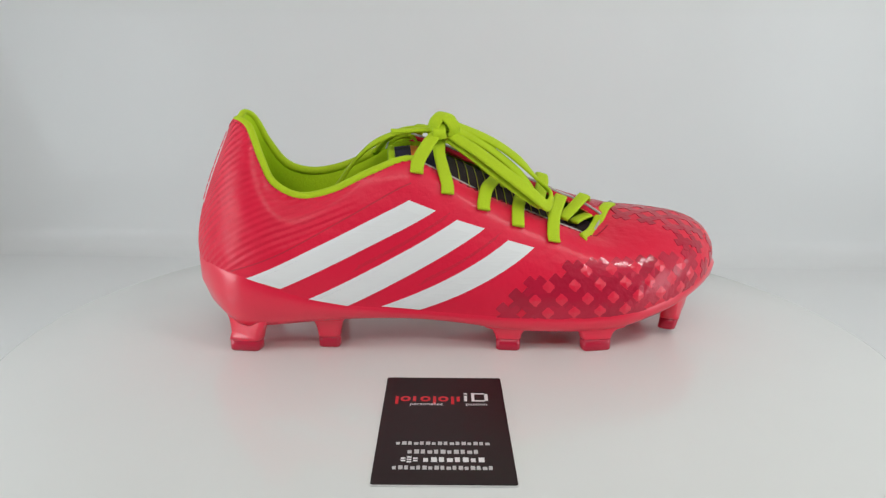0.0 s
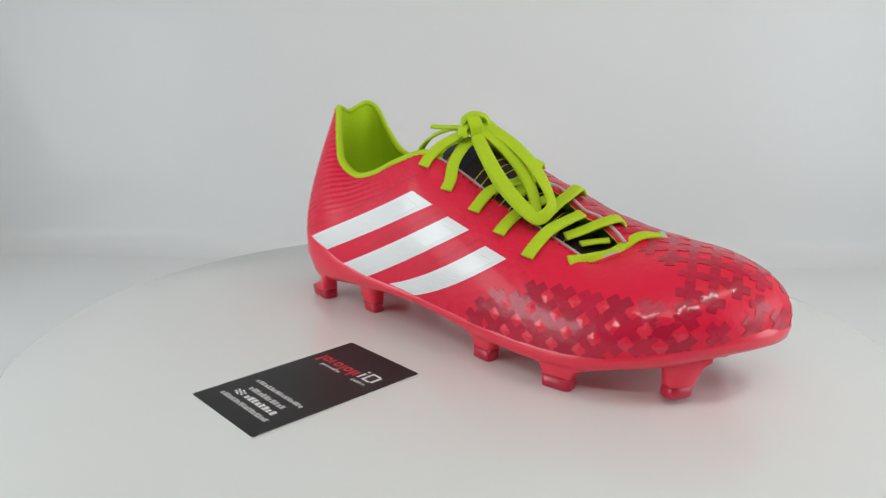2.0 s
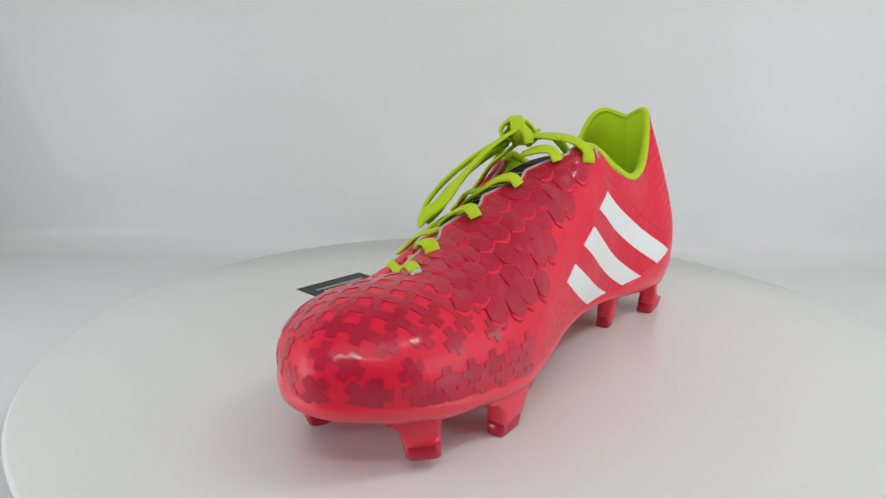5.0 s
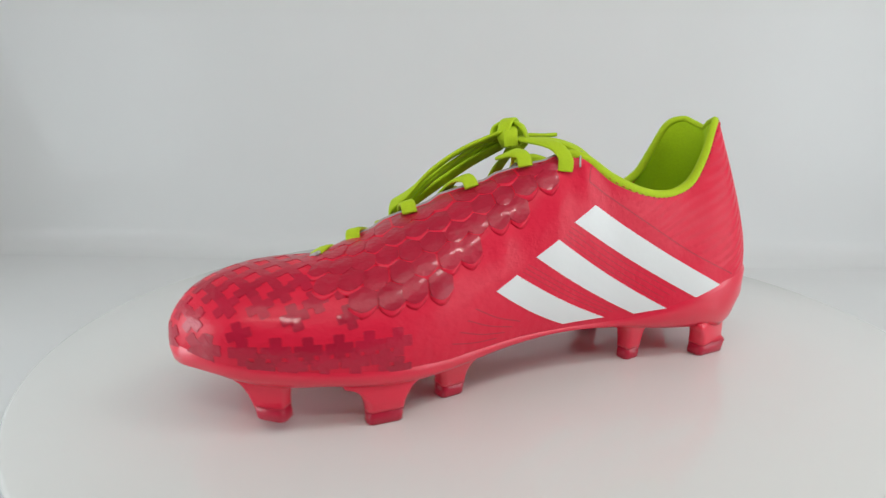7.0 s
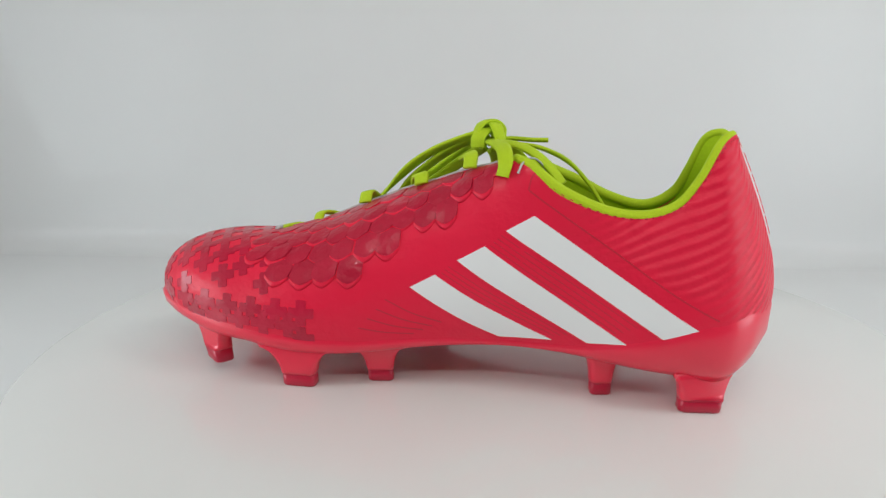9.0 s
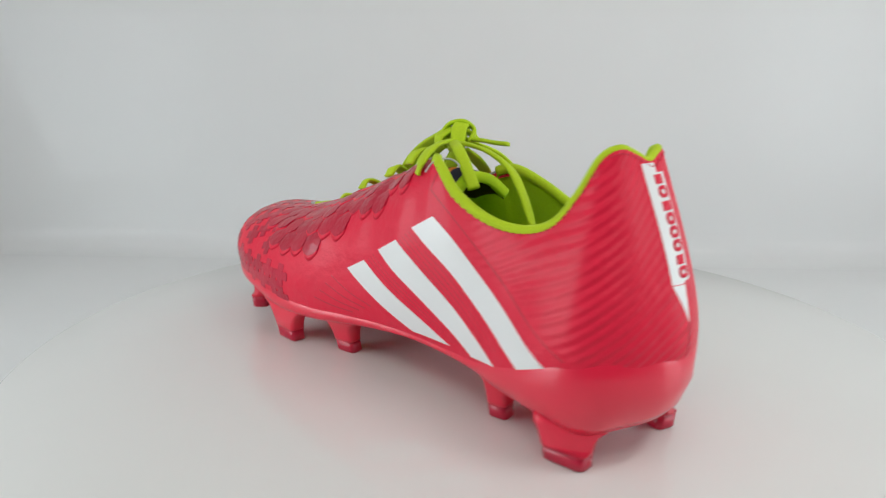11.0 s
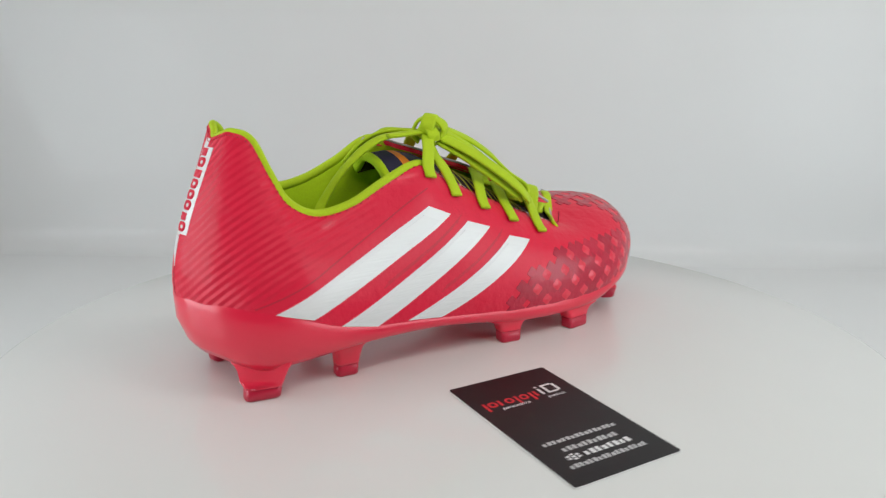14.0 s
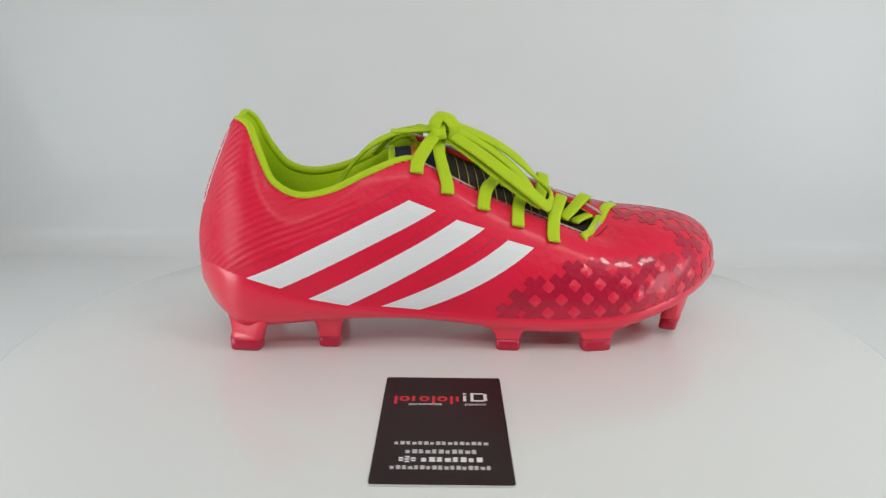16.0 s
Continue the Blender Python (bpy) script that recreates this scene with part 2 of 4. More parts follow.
def turntable():
    """Round white acrylic disc, set a little off its axis, on a low drum."""
    base = tagged(new("turntable"), "round glossy white acrylic turntable disc", "turntable")
    R, ox, oy = 0.234, -0.0105, 0.0035
    prof = [(0.0, 0.0), (0.10, 0.0), (R - 0.0022, 0.0), (R - 0.0008, -0.0005), (R, -0.0018)]
    N = 160
    rings = [[(ox + max(r, 1e-4) * math.cos(2 * math.pi * k / N), oy + max(r, 1e-4) * math.sin(2 * math.pi * k / N), z) for k in range(N)] for r, z in prof]
    v, f = loft(rings)
    part_of("disc_top", base, v, [tuple(reversed(q)) for q in f], M_DISC)
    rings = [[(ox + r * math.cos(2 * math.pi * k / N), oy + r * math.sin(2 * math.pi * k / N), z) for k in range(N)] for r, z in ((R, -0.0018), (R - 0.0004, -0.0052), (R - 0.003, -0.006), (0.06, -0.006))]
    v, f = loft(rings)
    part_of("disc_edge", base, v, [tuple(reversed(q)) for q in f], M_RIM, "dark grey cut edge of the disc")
    rings = [[(0.06 * math.cos(2 * math.pi * k / 48), 0.06 * math.sin(2 * math.pi * k / 48), z) for k in range(48)] for z in (-0.006, FLOOR_Z)]
    v, f = loft(rings)
    part_of("drum", base, v, f, M_SLEEVE, "white drum under the disc")
    return base


TABLE = turntable()

# ---------------- the boot ----------------
# boot space: x from heel to toe, y to the inner side, z up from the studs' ground
BOOT_BASE = Matrix.Translation((-0.148, 0.0085, 0.0)) @ pose(0, 0, 0, 0, 0, 8.2)
BOOT = tagged(new("football_boot"), "pink football boot with white stripes, lime laces and moulded studs", "football boot")
BOOT.matrix_world = BOOT_BASE

OUTER_W = [(0.0, 0.0), (0.0004, 0.0051), (0.0015, 0.0097), (0.004, 0.0155), (0.012, 0.0285), (0.024, 0.0388), (0.04, 0.0425), (0.06, 0.0430), (0.09, 0.0422), (0.12, 0.0422), (0.15, 0.0452), (0.18, 0.0490), (0.21, 0.0505), (0.235, 0.0495), (0.258, 0.0445), (0.277, 0.0340), (0.289, 0.0228), (0.2950, 0.0142), (0.2970, 0.0082), (0.2977, 0.0045), (0.298, 0.0)]
INNER_W = [(0.0, 0.0), (0.0004, 0.0051), (0.0015, 0.0097), (0.004, 0.0155), (0.012, 0.0285), (0.024, 0.0355), (0.04, 0.0378), (0.06, 0.035), (0.09, 0.028), (0.12, 0.028), (0.15, 0.033), (0.18, 0.041), (0.21, 0.047), (0.235, 0.0465), (0.258, 0.0405), (0.277, 0.0300), (0.289, 0.0190), (0.2950, 0.0122), (0.2970, 0.0070), (0.2977, 0.0040), (0.298, 0.0)]
CENTRE_Y = [(0.19, 0.0), (0.235, 0.0008), (0.258, 0.0035), (0.277, 0.0065), (0.289, 0.0085), (0.298, 0.0095)]
JOINT_OUT = [(0.0, 0.046), (0.01, 0.0455), (0.03, 0.042), (0.045, 0.0365), (0.06, 0.0308), (0.08, 0.0268), (0.117, 0.0228), (0.147, 0.0202), (0.18, 0.0190), (0.21, 0.0190), (0.226, 0.0203), (0.243, 0.0230), (0.256, 0.0265), (0.27, 0.0305), (0.283, 0.0338), (0.291, 0.0350), (0.297, 0.0353)]
JOINT_IN = [(0.0, 0.046), (0.01, 0.0455), (0.03, 0.042), (0.048, 0.0355), (0.064, 0.030), (0.082, 0.0258), (0.10, 0.0245), (0.123, 0.0250), (0.14, 0.0252), (0.16, 0.0250), (0.185, 0.0240), (0.205, 0.0245), (0.225, 0.0265), (0.244, 0.0285), (0.264, 0.0315), (0.282, 0.0340), (0.297, 0.0353)]
FLOOR_OUT = [(0.0, 0.0200), (0.010, 0.0175), (0.022, 0.0145), (0.04, 0.0158), (0.064, 0.0175), (0.09, 0.0182), (0.117, 0.0174), (0.145, 0.0146), (0.16, 0.0122), (0.18, 0.0112), (0.21, 0.0110), (0.228, 0.0128), (0.243, 0.0165), (0.265, 0.0200), (0.285, 0.0245), (0.298, 0.0262)]
FLOOR_IN = [(0.0, 0.0200), (0.010, 0.0175), (0.022, 0.0150), (0.04, 0.0175), (0.055, 0.0180), (0.074, 0.0188), (0.0915, 0.0205), (0.1085, 0.0218), (0.1225, 0.0222), (0.142, 0.0216), (0.155, 0.0208), (0.17, 0.0195), (0.185, 0.0180), (0.2, 0.0176), (0.216, 0.0182), (0.228, 0.0195), (0.24, 0.0212), (0.255, 0.0214), (0.27, 0.0225), (0.285, 0.0250), (0.298, 0.0262)]


def base_point(u, side):
    """A point of the line where upper and soleplate meet; side -1 outer, 1 inner."""
    w = lerp_table(OUTER_W if side < 0 else INNER_W, u)
    return Vector((u, side * w + lerp_table(CENTRE_Y, u), lerp_table(JOINT_OUT if side < 0 else JOINT_IN, u)))


# stations round the upper: base u, then the top edge's place, pull of the shoulder, rise and bulge at the base (mm)
OUTER_ST = [(0.003, 22, -7, 118.6, 0.25, 20, 2), (0.009, 24.5, -13.5, 120.2, 0.25, 20, 2), (0.020, 31, -19.5, 116.5, 0.3, 18, 2), (0.031, 37, -25, 101.5, 0.45, 18, 3), (0.043, 43.5, -28.5, 89, 0.7, 18, 4), (0.058, 57, -29.5, 82.2, 0.75, 18, 4), (0.075, 74, -31.5, 85.2, 0.75, 19, 4.5), (0.093, 94, -31, 94.5, 0.68, 22, 5), (0.112, 113, -28.5, 100.5, 0.72, 24, 5), (0.130, 128.5, -23.5, 94.5, 0.70, 24, 5), (0.150, 148, -21.5, 84.5, 0.66, 23, 4.5), (0.170, 166, -21, 76.5, 0.62, 22, 4)]
OUTER_TOE = [(0.192, 184, -21.5, 69, 0.56, 19, 4.5), (0.215, 203, -22, 61.5, 0.52, 18, 5), (0.240, 213, -22, 57.8, 0.54, 20, 5), (0.263, 217, -18, 58.8, 0.6, 22, 4.5), (0.283, 221, -13, 60.8, 0.62, 23, 3), (0.298, 224, -8, 63.3, 0.66, 23, 4)]
INNER_TOE = [(0.283, 225, -5, 65.4, 0.64, 24, 6), (0.263, 222, -4, 68, 0.6, 26, 6), (0.240, 214, -3.5, 72.5, 0.58, 26, 5), (0.215, 202, -2.5, 77.5, 0.64, 27, 6), (0.192, 187, -0.5, 84, 0.8, 30, 6), (0.170, 168, 3, 91.5, 0.88, 32, 6)]
INNER_ST = [(0.150, 149, 8, 98.5, 1.0, 31, 9), (0.130, 131, 14.5, 105, 1.25, 31, 12), (0.112, 114, 23.5, 108.5, 1.6, 28, 10), (0.093, 96, 28.5, 97.2, 0.9, 22, 6), (0.075, 77, 28.5, 89.2, 0.4, 18, 2.5), (0.058, 60, 25.8, 87.2, 0.4, 16, 1), (0.043, 46, 23.6, 92, 0.4, 16, 1), (0.031, 36.5, 21, 104, 0.35, 16, 1.5), (0.020, 29.5, 17.5, 117.8, 0.3, 18, 2), (0.009, 24.5, 13, 121.8, 0.25, 20, 2), (0.003, 22.5, 6, 119.6, 0.25, 20, 2)]


def station(row, side):
    u, cx, cy, cz, pull, rise, bulge = row
    b = base_point(u, side)
    c = Vector((cx, cy, cz)) / 1000
    # outward direction in plan
    e = 0.002
    t = base_point(min(0.2975, u + e), side) - base_point(max(0.0005, u - e), side)
    n = Vector((t.y, -t.x, 0)) * (1 if side < 0 else -1)
    n = n.normalized() if u < 0.2975 else Vector((1, 0, 0))
    p1 = b + n * bulge / 1000 + Vector((0, 0, rise / 1000))
    flat = Vector((b.x - c.x, b.y - c.y, 0))
    drop = 0.2 * (c.z - b.z) if u < 0.1 else (0.0015 if u < 0.2 else lerp_table([(0.2, 0.0015), (0.245, 0.0025 if side < 0 else -0.001), (0.265, -0.0005 if side < 0 else -0.0042), (0.283, -0.005 if side < 0 else -0.0068), (0.298, -0.0092)], u))
    p2 = c + flat * pull - Vector((0, 0, drop))
    return b, p1, p2, c


HEEL = (Vector((-0.0005, 0, 0.046)), Vector((-0.0045, 0, 0.064)), Vector((0.0095, 0, 0.096)), Vector((0.0205, 0, 0.1168)))
STATIONS = [HEEL] + [station(r, -1) for r in OUTER_ST + OUTER_TOE] + [station(r, 1) for r in INNER_TOE + INNER_ST]
STEPS = 10
NETS = [catmull([s[k] for s in STATIONS], STEPS, True) for k in range(4)]
LOOP = len(NETS[0])
for net in NETS[1:3]:
    # ease the corners of the heel
    for _ in range(22):
        old = [p.copy() for p in net]
        for i in range(-42, 43):
            w = 0.5 * min(1.0, (43 - abs(i)) / 14)
            net[i % LOOP] = old[i % LOOP] * (1 - w) + (old[(i - 1) % LOOP] + old[(i + 1) % LOOP]) * (w / 2)
for i in range(STEPS * (1 + len(OUTER_ST) + len(OUTER_TOE)) + 4, STEPS * (3 + len(OUTER_ST) + len(OUTER_TOE) + len(INNER_TOE))):
    # stepped tabs along the inner edge of the throat, one to an eyelet
    c = NETS[3][i]
    k = ((c.x - 0.128) / 0.0262) % 1.0
    c.y -= 0.0045 * (min(k / 0.75, (1 - k) / 0.25) - 0.4)
UP = 30


def bez(i, t):
    p = [NETS[k][i % LOOP] for k in range(4)]
    q = 1 - t
    return p[0] * q**3 + p[1] * (3 * q * q * t) + p[2] * (3 * q * t * t) + p[3] * t**3


rings = [[bez(i, j / UP) for i in range(LOOP)] for j in range(UP + 1)]
# turned-in top edge gives the upper its thickness


def inward(p):
    x = min(max(p.x, 0.05), 0.205)
    d = Vector((x, -0.002 if p.x < 0.12 else -0.011, p.z)) - p
    return d.normalized() if d.length > 1e-6 else Vector((0, 1, 0))


top = rings[-1]
rings.append([p + inward(p) * 0.0006 + Vector((0, 0, 0.0003)) for p in top])
rings.append([p + inward(p) * 0.0016 - Vector((0, 0, 0.0006)) for p in top])
rings.append([p + inward(p) * 0.0018 - Vector((0, 0, 0.004)) for p in top])
v, f = loft(rings)
UPPER = part_of("upper", BOOT, v, f, M_UPPER)
BVH = BVHTree.FromPolygons([tuple(p) for p in v], f)

# pale raw edge round the throat
i0, i1 = STEPS * 9 + 4, STEPS * (1 + len(OUTER_ST) + len(OUTER_TOE) + len(INNER_TOE)) + STEPS * 2


def edge_band(a, b, name, material, r, label="", shift=0.0008, slim=1.0):
    line = [top[i % LOOP] + inward(top[i % LOOP]) * shift for i in range(a, b)]
    rr = []
    for i, p in enumerate(line):
        tan = (line[min(i + 1, len(line) - 1)] - line[max(i - 1, 0)]).normalized()
        s = tan.cross(Vector((0, 0, 1))).normalized()
        w = s.cross(tan)
        k = lerp_table([(0.022, slim), (0.045, 1.0)], p.x)
        p, q = p, r * k
        rr.append([p + s * q * math.cos(2 * math.pi * j / 8) + w * q * math.sin(2 * math.pi * j / 8) for j in range(8)])
    vv, ff = loft(rr, True, True)
    return part_of(name, BOOT, vv, ff, material, label)


edge_band(i0, i1, "throat_edge", M_EDGE, 0.0008, "pale cut edge of the lacing gap")
# lime piping round the collar
edge_band(i1 - 2, LOOP + i0 + 2, "collar_piping", M_LIME, 0.0025, "padded lime collar rim", 0.0019, 0.62)


def lining():
    """Lime cloth inside, from the collar down to the insole."""
    rr = []
    idx = list(range(LOOP))
    for j, t in enumerate([0, 0.12, 0.3, 0.5, 0.7, 0.85, 0.95]):
        ring = []
        for i in idx:
            c = top[i]
            o = bez(i, 1 - t)
            p = o + inward(o) * (0.0028 if t == 0 else 0.0052)
            ring.append(p - Vector((0, 0, 0.003)) if c.x > 0.12 else p)
        rr.append(ring)
    vv, ff = loft(rr)
    part_of("lining", BOOT, vv, [tuple(reversed(q)) for q in ff], M_LINING, "lime cloth lining")
    N = 40
    out, inn = [], []
    for k in range(N + 1):
        u = 0.010 + 0.225 * k / N
        out.append(Vector((u, -lerp_table(OUTER_W, u) * 0.88, 0.0)))
        inn.append(Vector((u, lerp_table(INNER_W, u) * 0.88, 0.0)))
    rr = []
    for k in range(N + 1):
        z = lerp_table([(0, 0.034), (0.06, 0.033), (0.12, 0.027), (0.2, 0.022), (0.3, 0.03)], out[k].x)
        rr.append([out[k].lerp(inn[k], s / 8) + Vector((0, 0, z + 0.004 * (abs(s - 4) / 4) ** 2)) for s in range(9)])
    vv, ff = loft(rr, False)
    part_of("insole", BOOT, vv, ff, M_LINING, "lime insole")


lining()


def tongue():
    """Padded tongue under the laces, its free end standing in the collar."""
    rr = []
    for k in range(25):
        s = k / 24
        u = 0.226 - 0.120 * s
        mid = lerp_table([(0, -0.010), (0.5, -0.008), (0.85, -0.001), (1, 0.003)], s)
        half = lerp_table([(0, 0.016), (0.4, 0.021), (0.8, 0.021), (1, 0.0165)], s)
        z = lerp_table([(0, 0.055), (0.25, 0.065), (0.5, 0.081), (0.75, 0.0945), (0.9, 0.099), (1, 0.098)], s)
        topr, botr = [], []
        for q in range(13):
            a = -1 + q / 6
            y = mid + half * a
            zz = z + lerp_table([(-1, -0.0055), (-0.4, 0.0005), (0.1, 0.002), (0.5, 0.001), (1, -0.007)], a) + (y + 0.01) * 0.30 * (1 - s * 0.6)
            topr.append(Vector((u, y, zz)))
            botr.append(Vector((u, y, zz - 0.004)))
        rr.append(topr + list(reversed(botr)))
    vv, ff = loft(rr, True, True)
    t = part_of("tongue", BOOT, vv, ff, M_TONGUE, "dark brown cloth tongue with yellow lines")
    # thin yellow lines across the tongue
    for k in range(12):
        i = 6 + k
        line = [rr[i][q] + Vector((0.0, 0, 0.0004)) for q in range(1, 12)]
        vv, ff = ribbon(line, 0.00045, 0.0006, (0, 0, 1), steps=2, sides=6)
        part_of("printed_line", t, vv, ff, M_YELLOW)
    # navy and orange print near the free end
    for a, b, m, nm in ((19, 21, M_NAVY, "printed_band"), (21, 22, M_ORANGE, "printed_band"), (22, 24, M_NAVY, "printed_band")):
        g = [[rr[i][q] + Vector((0, 0, 0.0005)) for q in range(13)] for i in range(a, b + 1)]
        vv, ff = loft(g, False)
        n = len(vv)
        vv = vv + [p - Vector((0, 0, 0.0006)) for p in vv]
        ff = ff + [tuple(reversed([i + n for i in q])) for q in ff]
        part_of(nm, t, vv, ff, m)
    # lime edging along the free end
    line = [rr[24][q] - Vector((0.0005, 0, 0.001)) for q in range(13)]
    vv, ff = ribbon(line, 0.004, 0.005, (0, 0, 1), steps=3)
    part_of("tongue_edging", t, vv, ff, M_LINING, "lime tongue edging")


tongue()


# ---------------- soleplate and studs ----------------


def soleplate():
    us = [0.298 * (0.5 - 0.5 * math.cos(math.pi * k / 70)) for k in range(71)]
    loop = [(u, -1) for u in us] + [(u, 1) for u in reversed(us[1:-1])]
    base = [base_point(u, s) for u, s in loop]
    n = len(base)
    r_top, r_a, r_b, r_c, r_d = [], [], [], [], []
    for i, (u, s) in enumerate(loop):
        p = base[i]
        t = base[(i + 1) % n] - base[i - 1]
        o = Vector((t.y, -t.x, 0)).normalized()
        zf = min(lerp_table(FLOOR_OUT if s < 0 else FLOOR_IN, u), p.z - 0.0022)
        h = p.z - zf
        k = lerp_table([(0, 0.45), (0.03, 0.38), (0.07, 0.3), (0.15, 0.15), (0.235, 0.15), (0.28, 0.6), (0.298, 0.8)], u)
        r_top.append(p - o * 0.0010 + Vector((0, 0, 0.0034)))
        r_a.append(p + o * 0.0006 + Vector((0, 0, 0.0003)))
        r_b.append(p + o * (0.0006 - 0.0012 * k) - Vector((0, 0, h * 0.45)))
        r_c.append(p - o * (0.0005 + 0.0075 * k) - Vector((0, 0, h * 0.85)))
        r_d.append(p - o * (0.0025 + 0.010 * k) - Vector((0, 0, h)))
    c = [Vector((p.x, p.y * 0.55, p.z + 0.0015)) for p in r_d]
    e = [Vector((p.x, p.y * 0.05, p.z + 0.002)) for p in r_d]
    vv, ff = loft([r_top, r_a, r_b, r_c, r_d, c, e])
    part_of("soleplate", BOOT, vv, [tuple(reversed(q)) for q in ff], M_SOLE, "glossy pink moulded plastic soleplate")


soleplate()


def stud(x, y, lx, ly, turn, ztop, lean=(0.0, 0.0), flare=1.5, lift=0.0):
    """A moulded blade stud: darker tip, straight shank and a hollow fillet that runs out into the plate."""
    R = Matrix.Rotation(radians(turn), 3, "Z")

    def ring(z, kx, ky, off):
        r = min(lx * kx, ly * ky) * 0.28
        return [R @ Vector((px, py, 0)) + Vector((x + lean[0] * off, y + lean[1] * off, z)) for px, py in rounded_outline(lx * kx, ly * ky, r, 3)]

    tip = lift + 0.0066
    rr = [ring(tip, 1.03, 1.06, 0.35)]
    for q in range(1, 9):
        g = q / 8
        # quarter-circle fillet: slow at first, wide where it meets the plate
        w = 1 - math.sqrt(max(0.0, 1 - g * g))
        rr.append(ring(tip + (ztop - tip) * g, 1.04 + 0.10 * g + 2.0 * (flare - 1) * w, 1.06 + 0.12 * g + (flare - 1) * w, 0.35 + 0.65 * g))
    rr.append(ring(ztop + 0.003, 1.14 + 2.4 * (flare - 1), 1.18 + (flare - 1), 1.0))
    for r in rr[1:]:
        for p in r:
            # the fillet stays within the plate's edge
            p.x = min(max(p.x, 0.0100), 0.2860)
            mid = lerp_table(CENTRE_Y, p.x)
            side = -1 if p.y < mid else 1
            ins = 0.0025 + 0.010 * lerp_table([(0, 0.45), (0.03, 0.38), (0.07, 0.3), (0.15, 0.15), (0.235, 0.15), (0.28, 0.6), (0.298, 0.8)], p.x)
            u = p.x + (-ins if p.x < 0.04 else ins if p.x > 0.25 else 0.0)
            reach = max(lerp_table(OUTER_W if side < 0 else INNER_W, u) - 0.5 * ins, 0.002)
            p.y = side * min(side * (p.y - mid), reach) + mid
    vv, ff = loft(rr, True, True)
    s = part_of("stud", BOOT, vv, ff, M_SOLE)
    rr = [ring(lift, 0.88, 0.82, 0.0), ring(lift + 0.0007, 0.98, 0.96, 0.02), ring(tip + 0.0003, 1.0, 1.02, 0.35)]
    vv, ff = loft(rr, True, True)
    part_of("stud_tip", s, vv, ff, M_TIP, "darker red stud tip")


# outer side, from heel to toe, then inner side
stud(0.0265, -0.0280, 0.0168, 0.0105, -12, 0.0165, (0.0010, -0.0040), 1.12)
stud(0.0705, -0.0275, 0.0115, 0.0085, -8, 0.0180, (0.0, -0.002), 1.35)
stud(0.1660, -0.0400, 0.0130, 0.0085, -10, 0.0130, (0.0, 0.001), 1.42)
stud(0.2130, -0.0445, 0.0158, 0.0085, 4, 0.0128, (0.0, 0.0015), 1.42)
stud(0.2620, -0.0232, 0.0130, 0.0100, 62, 0.0215, (0.003, -0.0015), 1.32, 0.0033)
stud(0.0305, 0.0262, 0.0190, 0.0100, 8, 0.0165, (-0.0010, 0.0030), 1.12)
stud(0.0740, 0.0180, 0.0100, 0.0085, 12, 0.0205, (0.0, 0.002), 1.35)
stud(0.1785, 0.0255, 0.0125, 0.0085, 12, 0.0200, (0.0, 0.004), 1.6)
stud(0.2145, 0.0395, 0.0162, 0.0085, 2, 0.0195, (0.0, 0.0025), 1.55)
stud(0.2595, 0.0325, 0.0140, 0.0100, -40, 0.0230, (0.003, 0.000), 1.32, 0.0060)


# ---------------- pieces laid on the upper ----------------


def cast(p, way):
    hit, nor, _, _ = BVH.ray_cast(Vector(p), Vector(way))
    if hit is None:
        return None, None
    return hit, nor if nor.dot(Vector(way)) < 0 else -nor


def patch(name, parent, grid, way, lift, material, label=""):
    """A thin piece that follows the upper: grid of start points, cast along way."""
    tops, lows = [], []
    for row in grid:
        a, b = [], []
        for p in row:
            h, n = cast(p, way)
            if h is None:
                return None
            a.append(h + n * lift)
            b.append(h - n * 0.0006)
        tops.append(a)
        lows.append(b)
    R, C = len(tops), len(tops[0])
    ff = []
    for i in range(R - 1):
        for j in range(C - 1):
            ff.append((i * C + j, i * C + j + 1, (i + 1) * C + j + 1, (i + 1) * C + j))
    border = [(0, j) for j in range(C)] + [(i, C - 1) for i in range(1, R)] + [(R - 1, j) for j in range(C - 2, -1, -1)] + [(i, 0) for i in range(R - 2, 0, -1)]
    rim = [tops[i][j] for i, j in border]
    low = [lows[i][j] for i, j in border]
    vv = [p for r in tops for p in r]
    n, m = len(vv), len(rim)
    vv += rim + low
    for k in range(m):
        q = (k + 1) % m
        ff.append((n + k, n + m + k, n + m + q, n + q))
    if (tops[0][1] - tops[0][0]).cross(tops[1][0] - tops[0][0]).dot(Vector(way)) > 0:
        ff = [tuple(reversed(q)) for q in ff]
    return part_of(name, parent, vv, ff, material, label)


def side_stripe(side, a, b, c, d, bow):
    """A stripe from its top edge a-b to its bottom edge d-c, in (x, z) millimetres."""
    grid = []
    for i in range(29):
        s = i / 28
        row = []
        for j in range(7):
            t = j / 6
            x = (a[0] + (b[0] - a[0]) * t) * (1 - s) + (d[0] + (c[0] - d[0]) * t) * s
            z = (a[1] + (b[1] - a[1]) * t) * (1 - s) + (d[1] + (c[1] - d[1]) * t) * s
            z -= bow * 4 * s * (1 - s)
            row.append((x / 1000, side * 0.12, z / 1000))
        grid.append(row)
    st = patch("stripe", BOOT, grid, (0, -side, 0), 0.0003, M_WHITE, "white foil stripe")
    if side < 0:
        # raised inner panel with fine streaks
        inner = [row[1:-1] for row in grid[2:-1]]
        patch("raised_panel", st, inner, (0, -side, 0), 0.00055, M_STREAK)


